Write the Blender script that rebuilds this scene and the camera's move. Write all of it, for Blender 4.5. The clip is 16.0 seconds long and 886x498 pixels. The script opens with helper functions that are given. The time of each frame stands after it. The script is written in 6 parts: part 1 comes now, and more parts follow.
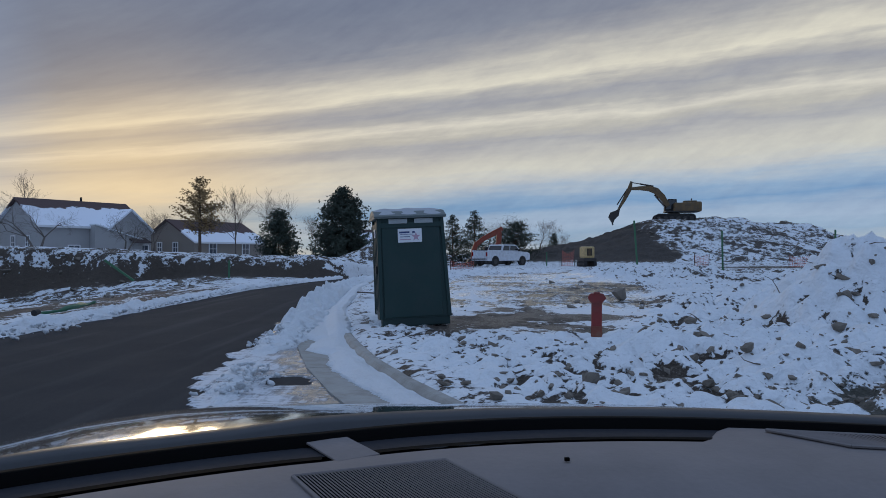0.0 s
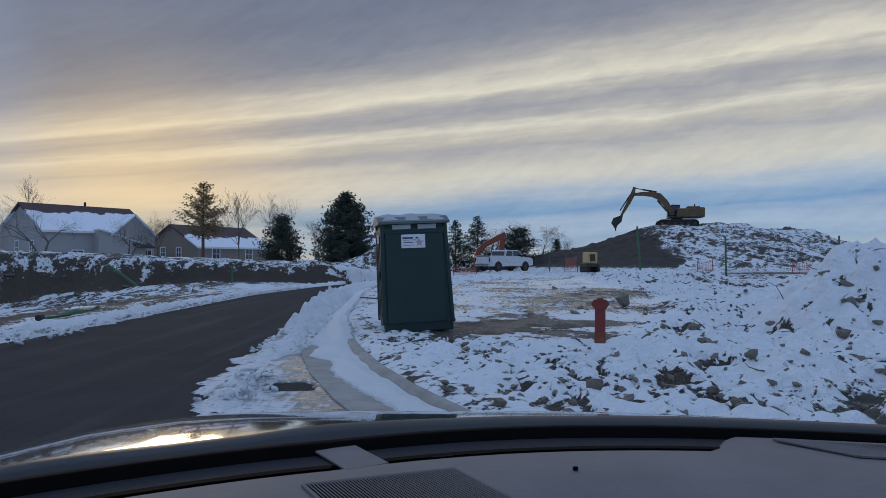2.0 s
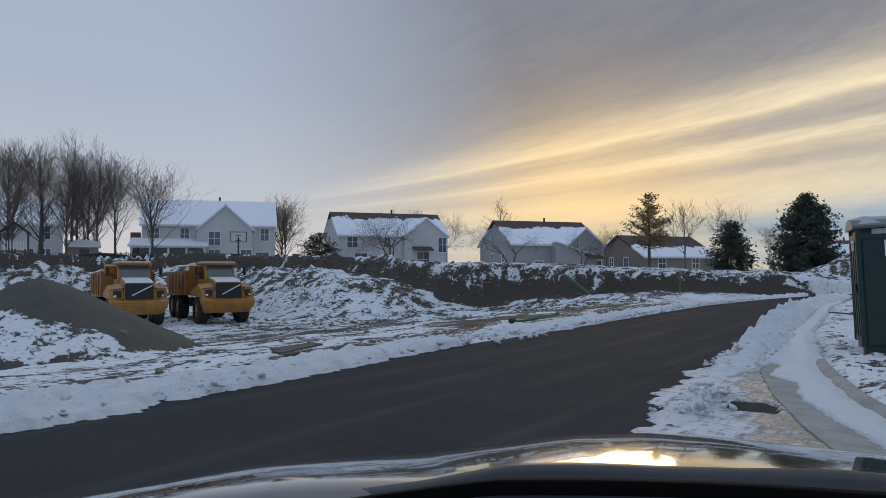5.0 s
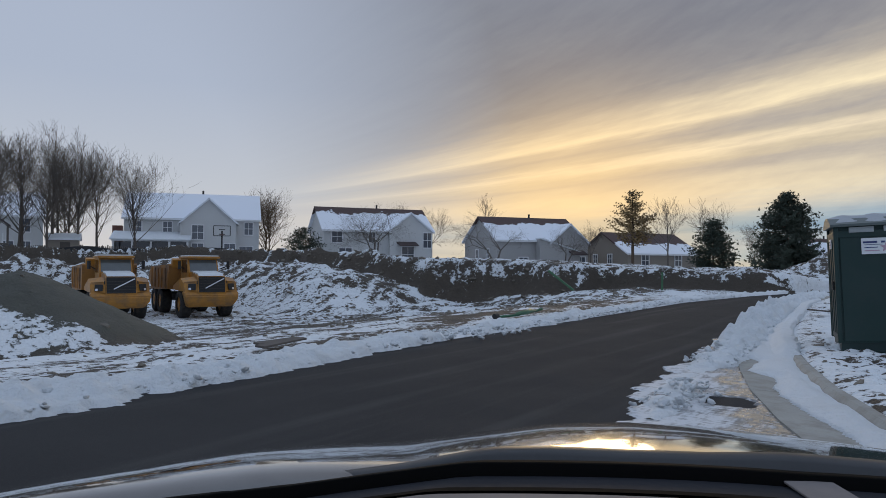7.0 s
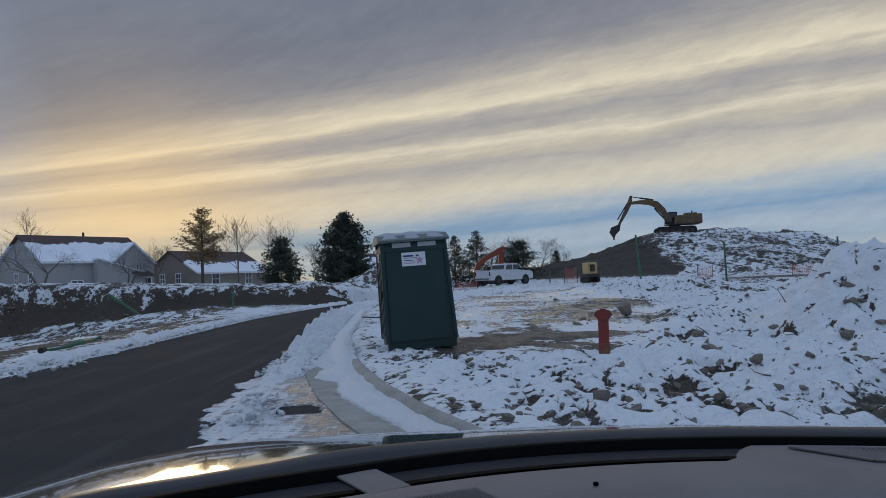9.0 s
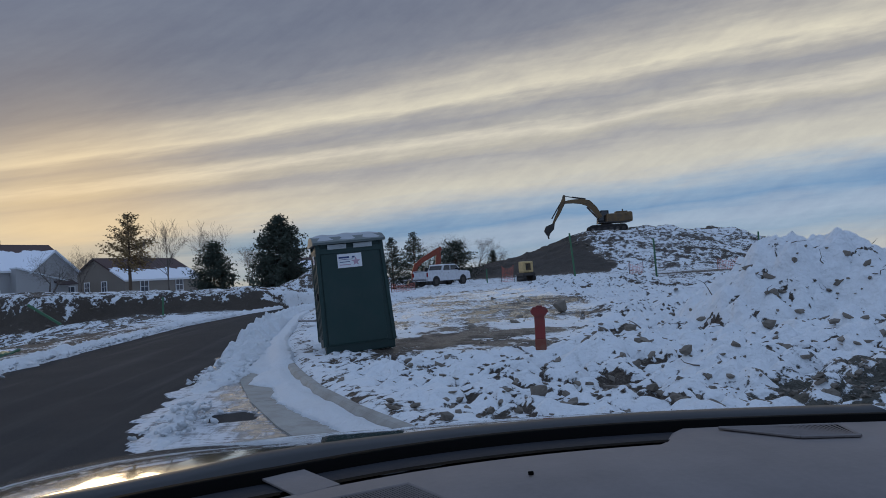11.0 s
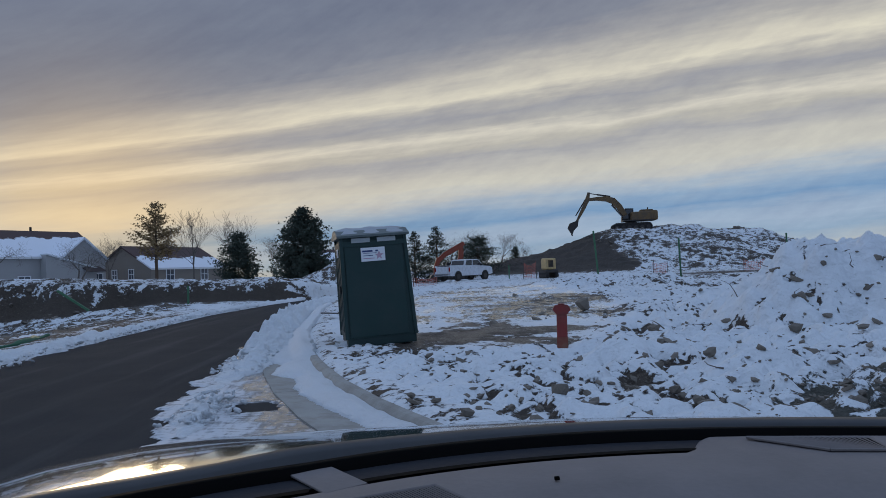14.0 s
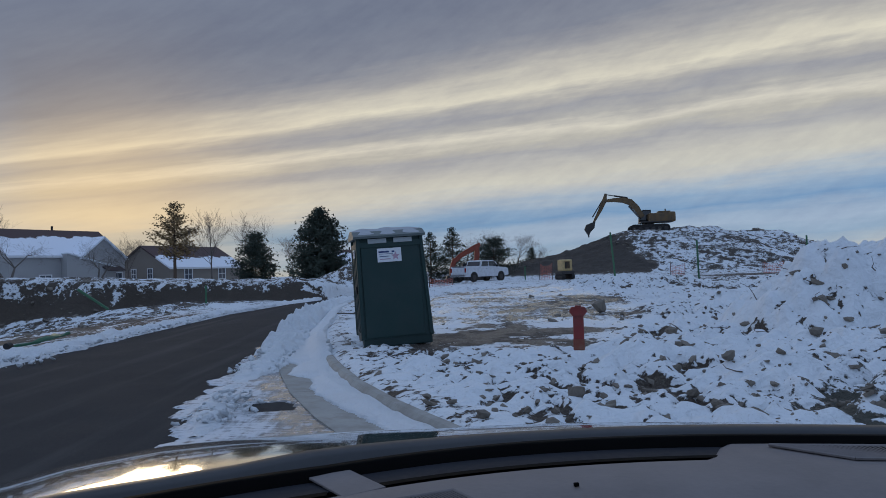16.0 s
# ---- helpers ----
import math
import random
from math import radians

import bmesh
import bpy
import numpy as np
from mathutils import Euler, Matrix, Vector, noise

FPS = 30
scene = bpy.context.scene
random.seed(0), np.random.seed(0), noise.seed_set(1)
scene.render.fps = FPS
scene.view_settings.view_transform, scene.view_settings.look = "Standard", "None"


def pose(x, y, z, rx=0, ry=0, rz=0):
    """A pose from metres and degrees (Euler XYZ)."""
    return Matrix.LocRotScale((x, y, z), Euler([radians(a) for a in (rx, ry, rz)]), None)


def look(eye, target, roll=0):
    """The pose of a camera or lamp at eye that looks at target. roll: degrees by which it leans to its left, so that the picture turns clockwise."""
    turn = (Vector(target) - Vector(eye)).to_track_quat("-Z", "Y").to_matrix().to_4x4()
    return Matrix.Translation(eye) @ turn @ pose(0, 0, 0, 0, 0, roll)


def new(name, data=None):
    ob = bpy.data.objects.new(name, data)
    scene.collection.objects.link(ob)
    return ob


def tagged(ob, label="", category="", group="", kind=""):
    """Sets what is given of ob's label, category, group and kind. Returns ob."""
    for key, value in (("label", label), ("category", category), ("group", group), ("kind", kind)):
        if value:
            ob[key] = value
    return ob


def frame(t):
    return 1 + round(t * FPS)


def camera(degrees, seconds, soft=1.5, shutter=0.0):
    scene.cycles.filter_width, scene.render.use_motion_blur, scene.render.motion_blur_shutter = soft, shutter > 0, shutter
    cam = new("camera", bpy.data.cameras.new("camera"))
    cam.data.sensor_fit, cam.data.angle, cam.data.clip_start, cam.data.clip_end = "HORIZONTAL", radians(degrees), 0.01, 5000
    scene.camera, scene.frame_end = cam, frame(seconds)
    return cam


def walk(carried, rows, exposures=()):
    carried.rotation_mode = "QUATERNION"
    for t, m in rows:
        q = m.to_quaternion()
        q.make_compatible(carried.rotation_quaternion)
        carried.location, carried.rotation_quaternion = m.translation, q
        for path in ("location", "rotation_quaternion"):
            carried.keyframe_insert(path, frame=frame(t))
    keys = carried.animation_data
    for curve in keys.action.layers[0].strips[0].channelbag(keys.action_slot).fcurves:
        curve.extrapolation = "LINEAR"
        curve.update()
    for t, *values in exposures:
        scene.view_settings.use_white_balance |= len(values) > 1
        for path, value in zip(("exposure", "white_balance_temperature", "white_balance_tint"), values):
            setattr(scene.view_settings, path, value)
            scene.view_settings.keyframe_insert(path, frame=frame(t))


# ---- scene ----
cam = camera(65.2, 16.0, soft=0.8)
PATH = [
    (0.0, 0.017, 0.002, 1.443, 90.40, 0.00, 0.00),
    (0.5, 0.007, -0.015, 1.451, 90.53, -0.01, -0.06),
    (1.0, 0.011, -0.015, 1.459, 90.71, -0.07, -0.01),
    (1.5, 0.020, 0.020, 1.439, 90.88, -0.10, 0.17),
    (2.0, 0.007, -0.005, 1.450, 90.84, -0.09, 0.23),
    (2.5, 0.010, -0.012, 1.453, 90.85, -0.02, 0.59),
    (3.0, 0.000, -0.009, 1.459, 91.37, -0.12, 4.75),
    (3.5, -0.026, 0.032, 1.482, 92.39, -0.04, 17.67),
    (4.0, -0.078, 0.026, 1.476, 92.53, 0.37, 29.82),
    (4.2, -0.079, 0.025, 1.474, 92.34, 0.44, 33.61),
    (6.3, -0.047, -0.018, 1.458, 91.41, 0.06, 36.59),
    (6.5, -0.046, -0.020, 1.460, 91.34, -0.01, 36.40),
    (7.0, -0.035, -0.025, 1.460, 91.27, -0.25, 34.62),
    (7.5, -0.039, -0.009, 1.454, 91.36, -0.27, 27.76),
    (8.0, -0.022, 0.006, 1.459, 91.79, 0.30, 17.62),
    (8.5, -0.026, 0.001, 1.449, 92.04, 1.02, 7.76),
    (9.0, -0.015, -0.027, 1.462, 92.16, 2.16, 0.21),
    (9.5, -0.004, 0.025, 1.449, 92.09, 3.24, -4.10),
    (9.7, 0.001, 0.025, 1.437, 92.07, 3.52, -5.00),
    (12.0, -0.003, 0.007, 1.448, 91.93, 3.05, -4.57),
    (12.5, -0.009, 0.012, 1.453, 91.81, 2.71, -4.06),
    (13.0, -0.010, 0.008, 1.451, 91.74, 2.47, -3.63),
    (13.5, -0.010, 0.011, 1.458, 91.66, 2.30, -3.33),
    (14.0, -0.013, 0.008, 1.454, 91.68, 2.19, -3.11),
    (14.5, -0.021, -0.001, 1.460, 91.65, 2.03, -2.82),
    (15.0, -0.017, 0.006, 1.461, 91.66, 1.97, -2.37),
    (15.5, -0.011, 0.013, 1.458, 91.70, 2.01, -1.99),
    (16.0, -0.018, 0.012, 1.459, 91.79, 1.89, -1.80),
]
walk(cam, [(t, pose(x, y, z, rx, ry, rz)) for t, x, y, z, rx, ry, rz in PATH],
     [(0.0, 0.02, 6280, 10), (2.8, 0.02, 6300, 10), (3.5, -0.08, 6800, 10), (4.2, 0.12, 7300, 10), (6.4, 0.27, 7650, 10), (7.3, 0.26, 7650, 10), (8.2, 0.10, 7200, 10), (9.0, 0.0, 6900, 10), (12.0, -0.03, 6450, 10), (16.0, -0.03, 6380, 10)])

# ---- world: layered evening cloud over a low veiled sun ----
SUN_AZ, SUN_EL = 24.0, 4.0
world = bpy.data.worlds.new("world")
scene.world = world
world.use_nodes = True
wt = world.node_tree
wt.nodes.clear()


class Net:
    """A small helper to write node trees."""
    def __init__(self, tree):
        self.t = tree

    def add(self, kind, ins=None, **props):
        n = self.t.nodes.new(kind)
        for k, v in props.items():
            if k in ("operation", "blend_type", "data_type", "sky_type", "noise_dimensions", "feature", "distance", "mode", "clamp"):
                if k == "operation":
                    n.operation = v
                elif k == "blend_type":
                    n.blend_type = v
                elif k == "data_type":
                    n.data_type = v
                elif k == "sky_type":
                    n.sky_type = v
                elif k == "noise_dimensions":
                    n.noise_dimensions = v
                elif k == "feature":
                    n.feature = v
        for key, v in (ins or {}).items():
            s = n.inputs[key]
            if hasattr(v, "is_output"):
                self.t.links.new(v, s)
            else:
                s.default_value = v
        return n

    def math(self, op, a, b=0.0, c=0.0):
        return self.add("ShaderNodeMath", {0: a, 1: b, 2: c}, operation=op).outputs[0]

    def dot(self, v, w):
        return self.add("ShaderNodeVectorMath", {0: v, 1: w}, operation="DOT_PRODUCT").outputs["Value"]

    def mix(self, f, a, b, how="MIX"):
        n = self.add("ShaderNodeMix", None, data_type="RGBA", blend_type=how)
        for key, v in ((0, f), (6, a), (7, b)):
            if hasattr(v, "is_output"):
                self.t.links.new(v, n.inputs[key])
            else:
                n.inputs[key].default_value = v if key == 0 else (*v[:3], 1)
        return n.outputs[2]

    def noise(self, vec, scale, detail=4.0, rough=0.55):
        ins = {"Scale": scale, "Detail": detail, "Roughness": rough}
        if vec is not None:
            ins["Vector"] = vec
        return self.add("ShaderNodeTexNoise", ins).outputs["Fac"]

    def ramp(self, f, stops):
        n = self.add("ShaderNodeValToRGB", {0: f})
        el = n.color_ramp.elements
        while len(el) < len(stops):
            el.new(1.0)
        for e, (p, c) in zip(el, stops):
            e.position = p
            e.color = (*c[:3], 1) if isinstance(c, tuple) else (c, c, c, 1)
        return n.outputs[0]


def lin(r, g, b):
    return tuple(((c / 255 + 0.055) / 1.055) ** 2.4 if c > 10 else c / 255 / 12.92 for c in (r, g, b))


def heading(az, el=0.0):
    """Unit vector; az degrees to the left of the y axis."""
    a, e = radians(az), radians(el)
    return Vector((-math.sin(a) * math.cos(e), math.cos(a) * math.cos(e), math.sin(e)))


w = Net(wt)
axis = heading(65, 3)
side = heading(65 - 90)
upper = side.cross(axis)
d = w.add("ShaderNodeTexCoord").outputs["Generated"]
du, dv, da = w.dot(d, upper), w.dot(d, side), w.dot(d, axis)
phi = w.math("MULTIPLY", w.math("ARCTAN2", du, dv), 57.29578)
phi = w.math("WRAP", phi, 270.0, -90.0)
cut = w.add("ShaderNodeSeparateXYZ", {0: d})
turn = w.math("MULTIPLY", w.math("ARCTAN2", w.math("MULTIPLY", cut.outputs[0], -1.0), cut.outputs[1]), 57.29578)
phi = w.math("MULTIPLY_ADD", turn, 0.085, phi)
stream = w.add("ShaderNodeCombineXYZ", {0: w.math("MULTIPLY", da, 2.2), 1: w.math("MULTIPLY", phi, 0.11), 2: 0.3}).outputs[0]
fine = w.add("ShaderNodeCombineXYZ", {0: w.math("MULTIPLY", da, 7.0), 1: w.math("MULTIPLY", phi, 0.9), 2: 1.7}).outputs[0]
fibre = w.add("ShaderNodeCombineXYZ", {0: w.math("ADD", w.math("MULTIPLY", da, 46.0), w.math("MULTIPLY", phi, 1.3)), 1: w.math("MULTIPLY", phi, 0.35), 2: 4.0}).outputs[0]
n1 = w.math("SUBTRACT", w.noise(stream, 1.0, 5.0, 0.6), 0.5)
n2 = w.math("SUBTRACT", w.noise(fine, 1.0, 4.0, 0.6), 0.5)
n2 = w.math("MULTIPLY", n2, w.ramp(w.math("DIVIDE", phi, 100.0), [(0.16, 1.0), (0.28, 0.2)]))
n3 = w.math("SUBTRACT", w.noise(fibre, 1.0, 3.0, 0.5), 0.5)
n3 = w.math("MULTIPLY", n3, w.ramp(w.math("DIVIDE", phi, 100.0), [(0.22, 1.0), (0.42, 0.0)]))
puffs = w.add("ShaderNodeCombineXYZ", {0: w.math("MULTIPLY", da, 15.0), 1: w.math("MULTIPLY", phi, 0.42), 2: 8.0}).outputs[0]
n4 = w.math("SUBTRACT", w.noise(puffs, 1.0, 6.0, 0.65), 0.5)
n4 = w.math("MULTIPLY", n4, w.ramp(w.math("DIVIDE", phi, 100.0), [(0.26, 1.0), (0.5, 0.15)]))
n3 = w.math("ADD", n3, w.math("MULTIPLY", n4, 2.6))
calm = w.math("MULTIPLY", w.math("MINIMUM", w.math("ABSOLUTE", phi), 40.0), 0.1)
bent = w.math("ADD", phi, w.math("MULTIPLY", n1, w.math("ADD", calm, 1.2)))
bent = w.math("ADD", bent, w.math("MULTIPLY", n2, 2.4))
BANDS = [(-12, (186, 190, 190)), (-2, (190, 188, 180)), (-0.4, (152, 171, 186)), (0.5, (134, 160, 185)), (0.85, (206, 210, 210)), (1.25, (198, 203, 205)), (1.6, (126, 154, 181)),
         (2.5, (124, 155, 184)), (3.8, (162, 178, 191)), (4.8, (195, 194, 187)), (6.0, (210, 203, 184)), (7.2, (196, 190, 177)), (8.3, (170, 167, 165)), (9.2, (190, 183, 168)),
         (9.95, (224, 214, 192)), (10.7, (186, 180, 168)), (11.7, (160, 158, 159)), (12.8, (188, 181, 168)), (13.7, (232, 221, 194)),
         (14.6, (198, 190, 174)), (16.0, (166, 162, 158)), (17.8, (134, 136, 144)), (22, (119, 124, 137)), (42, (122, 130, 146)), (65, (141, 150, 168)),
         (95, (155, 165, 185)), (145, (157, 170, 194)), (186, (180, 184, 192))]
cloud = w.ramp(w.math("DIVIDE", w.math("ADD", bent, 20.0), 220.0), [((p + 20) / 220, lin(*c)) for p, c in BANDS])
cloud = w.mix(1.0, cloud, w.add("ShaderNodeCombineColor", {0: w.math("MULTIPLY_ADD", n3, 0.14, 1.0), 1: w.math("MULTIPLY_ADD", n3, 0.14, 1.0), 2: w.math("MULTIPLY_ADD", n3, 0.10, 1.0)}).outputs[0], "MULTIPLY")
dz = w.add("ShaderNodeSeparateXYZ", {0: d}).outputs[2]
haze = w.ramp(dz, [(0.0, lin(194, 194, 197)), (0.10, lin(174, 184, 199)), (0.24, lin(157, 171, 194)), (0.6, lin(147, 162, 188))])
cloud = w.mix(w.ramp(w.math("ADD", da, w.math("MULTIPLY", n2, 0.03)), [(0.80, 0.0), (0.965, 1.0)]), cloud, haze)
near_sun = w.math("MAXIMUM", w.dot(d, heading(SUN_AZ, SUN_EL)), 0.0)
glow = w.math("POWER", near_sun, 26.0)
low = w.math("POWER", w.math("SUBTRACT", 1.0, w.math("MINIMUM", w.math("MAXIMUM", dz, 0.0), 1.0)), 4.5)
cloud = w.mix(w.math("MULTIPLY", w.math("POWER", near_sun, 7.0), low), cloud, w.mix(1.0, cloud, (1.02, 0.955, 0.885), "MULTIPLY"))
cloud = w.mix(w.math("MULTIPLY", glow, low), cloud, w.mix(1.0, cloud, (1.35, 1.155, 0.90), "MULTIPLY"))
core = w.math("MULTIPLY", w.math("POWER", near_sun, 90.0), 0.45)
cloud = w.mix(core, cloud, lin(255, 214, 150))
# the open sky overhead and behind is paler and bluer than the lit west
rear = w.math("MAXIMUM", w.math("MULTIPLY_ADD", w.dot(d, heading(10)), -0.75, 0.25), 0.0)
over = w.math("MULTIPLY", w.math("MAXIMUM", w.math("SUBTRACT", dz, 0.42), 0.0), 1.6)
sky = w.add("ShaderNodeTexSky", None, sky_type="NISHITA")
sky.sky_type = "NISHITA"
sky.sun_disc = False
sky.sun_elevation = radians(SUN_EL)
sky.sun_rotation = radians(-SUN_AZ)
clear = w.mix(1.0, sky.outputs[0], (0.10, 0.10, 0.10), "MULTIPLY")
pale = w.mix(0.85, clear, (0.54, 0.70, 0.98))
final = w.mix(1.0, w.mix(w.math("MINIMUM", rear, 1.0), w.mix(w.math("MINIMUM", over, 1.0), cloud, w.mix(1.0, pale, (1.0, 1.025, 1.05), "MULTIPLY")), w.mix(1.0, pale, (0.58, 0.60, 0.63), "MULTIPLY")), (0.935, 0.983, 1.068), "MULTIPLY")
bg = w.add("ShaderNodeBackground", {"Color": final, "Strength": 1.0})
wt.links.new(bg.outputs[0], w.add("ShaderNodeOutputWorld").inputs[0])

sun = new("sun", bpy.data.lights.new("sun", "SUN"))
sun.data.energy, sun.data.angle, sun.data.color = 0.22, radians(14), (1.0, 0.78, 0.5)
sun.matrix_world = look(heading(SUN_AZ, SUN_EL + 4) * 50, (0, 0, 0))

# ---- materials ----


def material(name, rough=0.7, metal=0.0, spec=0.5):
    m = bpy.data.materials.new(name)
    m.use_nodes = True
    n = Net(m.node_tree)
    b = m.node_tree.nodes["Principled BSDF"]
    b.inputs["Roughness"].default_value, b.inputs["Metallic"].default_value = rough, metal
    b.inputs["Specular IOR Level"].default_value = spec
    return m, n, b


def coords(n):
    return n.add("ShaderNodeTexCoord").outputs["Object"]


def bump(n, b, height, strength, dist):
    node = n.add("ShaderNodeBump", {"Strength": strength, "Distance": dist, "Height": height})
    n.t.links.new(node.outputs[0], b.inputs["Normal"])


def plain(name, colour, rough=0.6, metal=0.0, grain=0.12, scale=6.0, relief=0.0, spec=0.5, dirt=None, dirt_amount=0.0):
    """A surface of one colour with two scales of variation, some relief and blotches of dirt."""
    m, n, b = material(name, rough, metal, spec)
    c = coords(n)
    big, small = n.noise(c, scale * 0.35, 3), n.noise(c, scale * 6, 4)
    f = n.math("ADD", n.math("MULTIPLY", n.math("SUBTRACT", big, 0.5), grain * 2), n.math("MULTIPLY", n.math("SUBTRACT", small, 0.5), grain))
    f = n.math("ADD", f, 1.0)
    col = n.mix(1.0, colour, n.add("ShaderNodeCombineColor", {0: f, 1: f, 2: f}).outputs[0], "MULTIPLY")
    if dirt:
        mask = n.math("MULTIPLY", n.ramp(n.noise(c, scale * 0.8, 6, 0.65), [(0.45, 0.0), (0.62, 1.0)]), dirt_amount)
        col = n.mix(mask, col, dirt)
    n.t.links.new(col, b.inputs["Base Color"])
    n.t.links.new(n.math("MULTIPLY_ADD", small, 0.2, rough - 0.1), b.inputs["Roughness"])
    if relief:
        bump(n, b, small, 0.6, relief)
    return m


SNOW = (0.71, 0.742, 0.762)


def ground_material():
    """Snow over dirt. The layers dirt, wet and gravel of the sheet say how bare a place is; dirt also holds painted
    shade between snow lumps.
    """
    m, n, b = material("snowy_ground", 0.75)
    c = coords(n)
    att = {}
    for k in ("dirt", "wet", "grit", "soil"):
        a = n.add("ShaderNodeAttribute")
        a.attribute_name = k
        att[k] = a.outputs["Fac"]
    flat = n.add("ShaderNodeVectorMath", {0: c, 1: (1.0, 0.45, 1.0)}, operation="MULTIPLY").outputs[0]
    blot = n.noise(flat, 1.9, 7, 0.62)
    speck = n.noise(c, 7.0, 6, 0.68)
    mixn = n.math("ADD", n.math("MULTIPLY", blot, 0.45), n.math("MULTIPLY", speck, 0.55))
    bare = n.ramp(n.math("ADD", n.math("MULTIPLY_ADD", n.math("SUBTRACT", mixn, 0.5), 2.2, 0.5), att["dirt"]), [(0.47, 0.0), (0.53, 1.0)])
    earth = n.mix(n.noise(c, 3.0, 5), (0.052, 0.040, 0.030), (0.122, 0.094, 0.070))
    earth = n.mix(n.ramp(n.noise(c, 26.0, 3), [(0.54, 0.0), (0.70, 1.0)]), earth, (0.16, 0.14, 0.115))
    earth = n.mix(att["grit"], earth, n.mix(n.noise(c, 30.0, 2), (0.060, 0.062, 0.050), (0.15, 0.148, 0.12)))
    earth = n.mix(att["soil"], earth, n.mix(n.noise(c, 5.0, 6), (0.018, 0.015, 0.012), (0.062, 0.048, 0.036)))
    damp = n.math("MULTIPLY_ADD", n.math("MINIMUM", att["wet"], 1.0), -0.6, 1.0)
    earth = n.mix(1.0, earth, n.add("ShaderNodeCombineColor", {0: damp, 1: damp, 2: damp}).outputs[0], "MULTIPLY")
    snow = n.mix(n.ramp(n.noise(c, 0.6, 5), [(0.45, 0.0), (0.8, 0.4)]), SNOW, (0.70, 0.715, 0.735))
    snow = n.mix(n.math("MULTIPLY", n.ramp(n.noise(c, 45.0, 2), [(0.62, 0.0), (0.7, 1.0)]), 0.25), snow, (0.3, 0.27, 0.23))
    n.t.links.new(n.mix(bare, snow, earth), b.inputs["Base Color"])
    wet = n.math("MULTIPLY", att["wet"], n.ramp(blot, [(0.40, 0.2), (0.55, 1.0)]))
    n.t.links.new(n.math("MULTIPLY_ADD", wet, -0.62, 0.80), b.inputs["Roughness"])
    pillow = n.math("MULTIPLY", n.noise(c, 5.0, 5, 0.5), 1.0)
    gritty = n.math("MULTIPLY", n.math("MULTIPLY", n.noise(c, 24.0, 6, 0.65), bare), 0.9)
    hgt = n.math("ADD", n.math("ADD", pillow, gritty), n.math("MULTIPLY", bare, -0.75))
    hgt = n.math("MULTIPLY", hgt, n.math("MULTIPLY_ADD", att["wet"], -0.85, 1.0))
    bump(n, b, hgt, 0.9, 0.13)
    return m


def asphalt_material():
    m, n, b = material("asphalt", 0.9, 0.0, 0.10)
    c = coords(n)
    wheel = n.add("ShaderNodeVectorMath", {0: c, 1: (0.9, 0.05, 1.0)}, operation="MULTIPLY").outputs[0]
    tone = n.mix(n.noise(c, 0.5, 5), (0.031, 0.0315, 0.033), (0.050, 0.050, 0.051))
    tone = n.mix(n.math("MULTIPLY", n.ramp(n.noise(wheel, 2.2, 4), [(0.52, 0.0), (0.72, 1.0)]), 0.5), tone, (0.088, 0.086, 0.084))
    tone = n.mix(n.math("MULTIPLY", n.ramp(n.noise(c, 60.0, 2), [(0.55, 0.0), (0.75, 1.0)]), 0.3), tone, (0.09, 0.09, 0.09))
    n.t.links.new(tone, b.inputs["Base Color"])
    n.t.links.new(n.ramp(n.noise(c, 1.1, 5), [(0.35, 0.9), (0.65, 0.98)]), b.inputs["Roughness"])
    bump(n, b, n.noise(c, 90.0, 3), 0.5, 0.008)
    return m


def snow_material(name, grime=0.2):
    m, n, b = material(name, 0.7)
    c = coords(n)
    f = n.ramp(n.noise(c, 2.2, 6, 0.65), [(0.48, 0.0), (0.7, grime)])
    col = n.mix(f, SNOW, (0.36, 0.34, 0.32))
    n.t.links.new(col, b.inputs["Base Color"])
    bump(n, b, n.noise(c, 14.0, 7, 0.62), 0.9, 0.07)
    return m


def slush_material():
    """Pale rutted ice and packed snow; a wet glossy strip runs along the gutter."""
    m, n, b = material("slush", 0.5)
    c = coords(n)
    xyz = n.add("ShaderNodeSeparateXYZ", {0: c})
    streak = n.add("ShaderNodeVectorMath", {0: c, 1: (3.4, 0.8, 1.0)}, operation="MULTIPLY").outputs[0]
    tread = n.add("ShaderNodeVectorMath", {0: c, 1: (2.5, 14.0, 1.0)}, operation="MULTIPLY").outputs[0]
    s = n.noise(streak, 3.0, 6, 0.65)
    t = n.noise(tread, 1.6, 3, 0.55)
    off = n.math("SUBTRACT", n.math("MULTIPLY_ADD", xyz.outputs[1], -0.28, 0.858), xyz.outputs[0])
    near = n.ramp(n.math("ADD", off, n.math("MULTIPLY", n.math("SUBTRACT", n.noise(c, 2.0, 4), 0.5), 1.4)), [(0.26, 1.0), (0.62, 0.0)])
    f = n.math("SUBTRACT", n.math("ADD", n.math("MULTIPLY", s, 0.55), n.math("MULTIPLY", t, 0.45)), n.math("MULTIPLY_ADD", near, 0.12, -0.06))
    f = n.ramp(f, [(0.45, 0.0), (0.56, 1.0)])
    n.t.links.new(n.mix(f, (0.20, 0.20, 0.20), (0.62, 0.635, 0.655)), b.inputs["Base Color"])
    wet = n.math("MULTIPLY", near, n.math("SUBTRACT", 1.0, n.math("MULTIPLY", f, 0.7)))
    n.t.links.new(n.math("MULTIPLY_ADD", wet, -0.58, 0.72), b.inputs["Roughness"])
    bump(n, b, n.math("MULTIPLY", n.math("ADD", s, n.math("MULTIPLY", t, 0.7)), n.math("MULTIPLY_ADD", wet, -0.72, 1.0)), 0.6, 0.03)
    return m


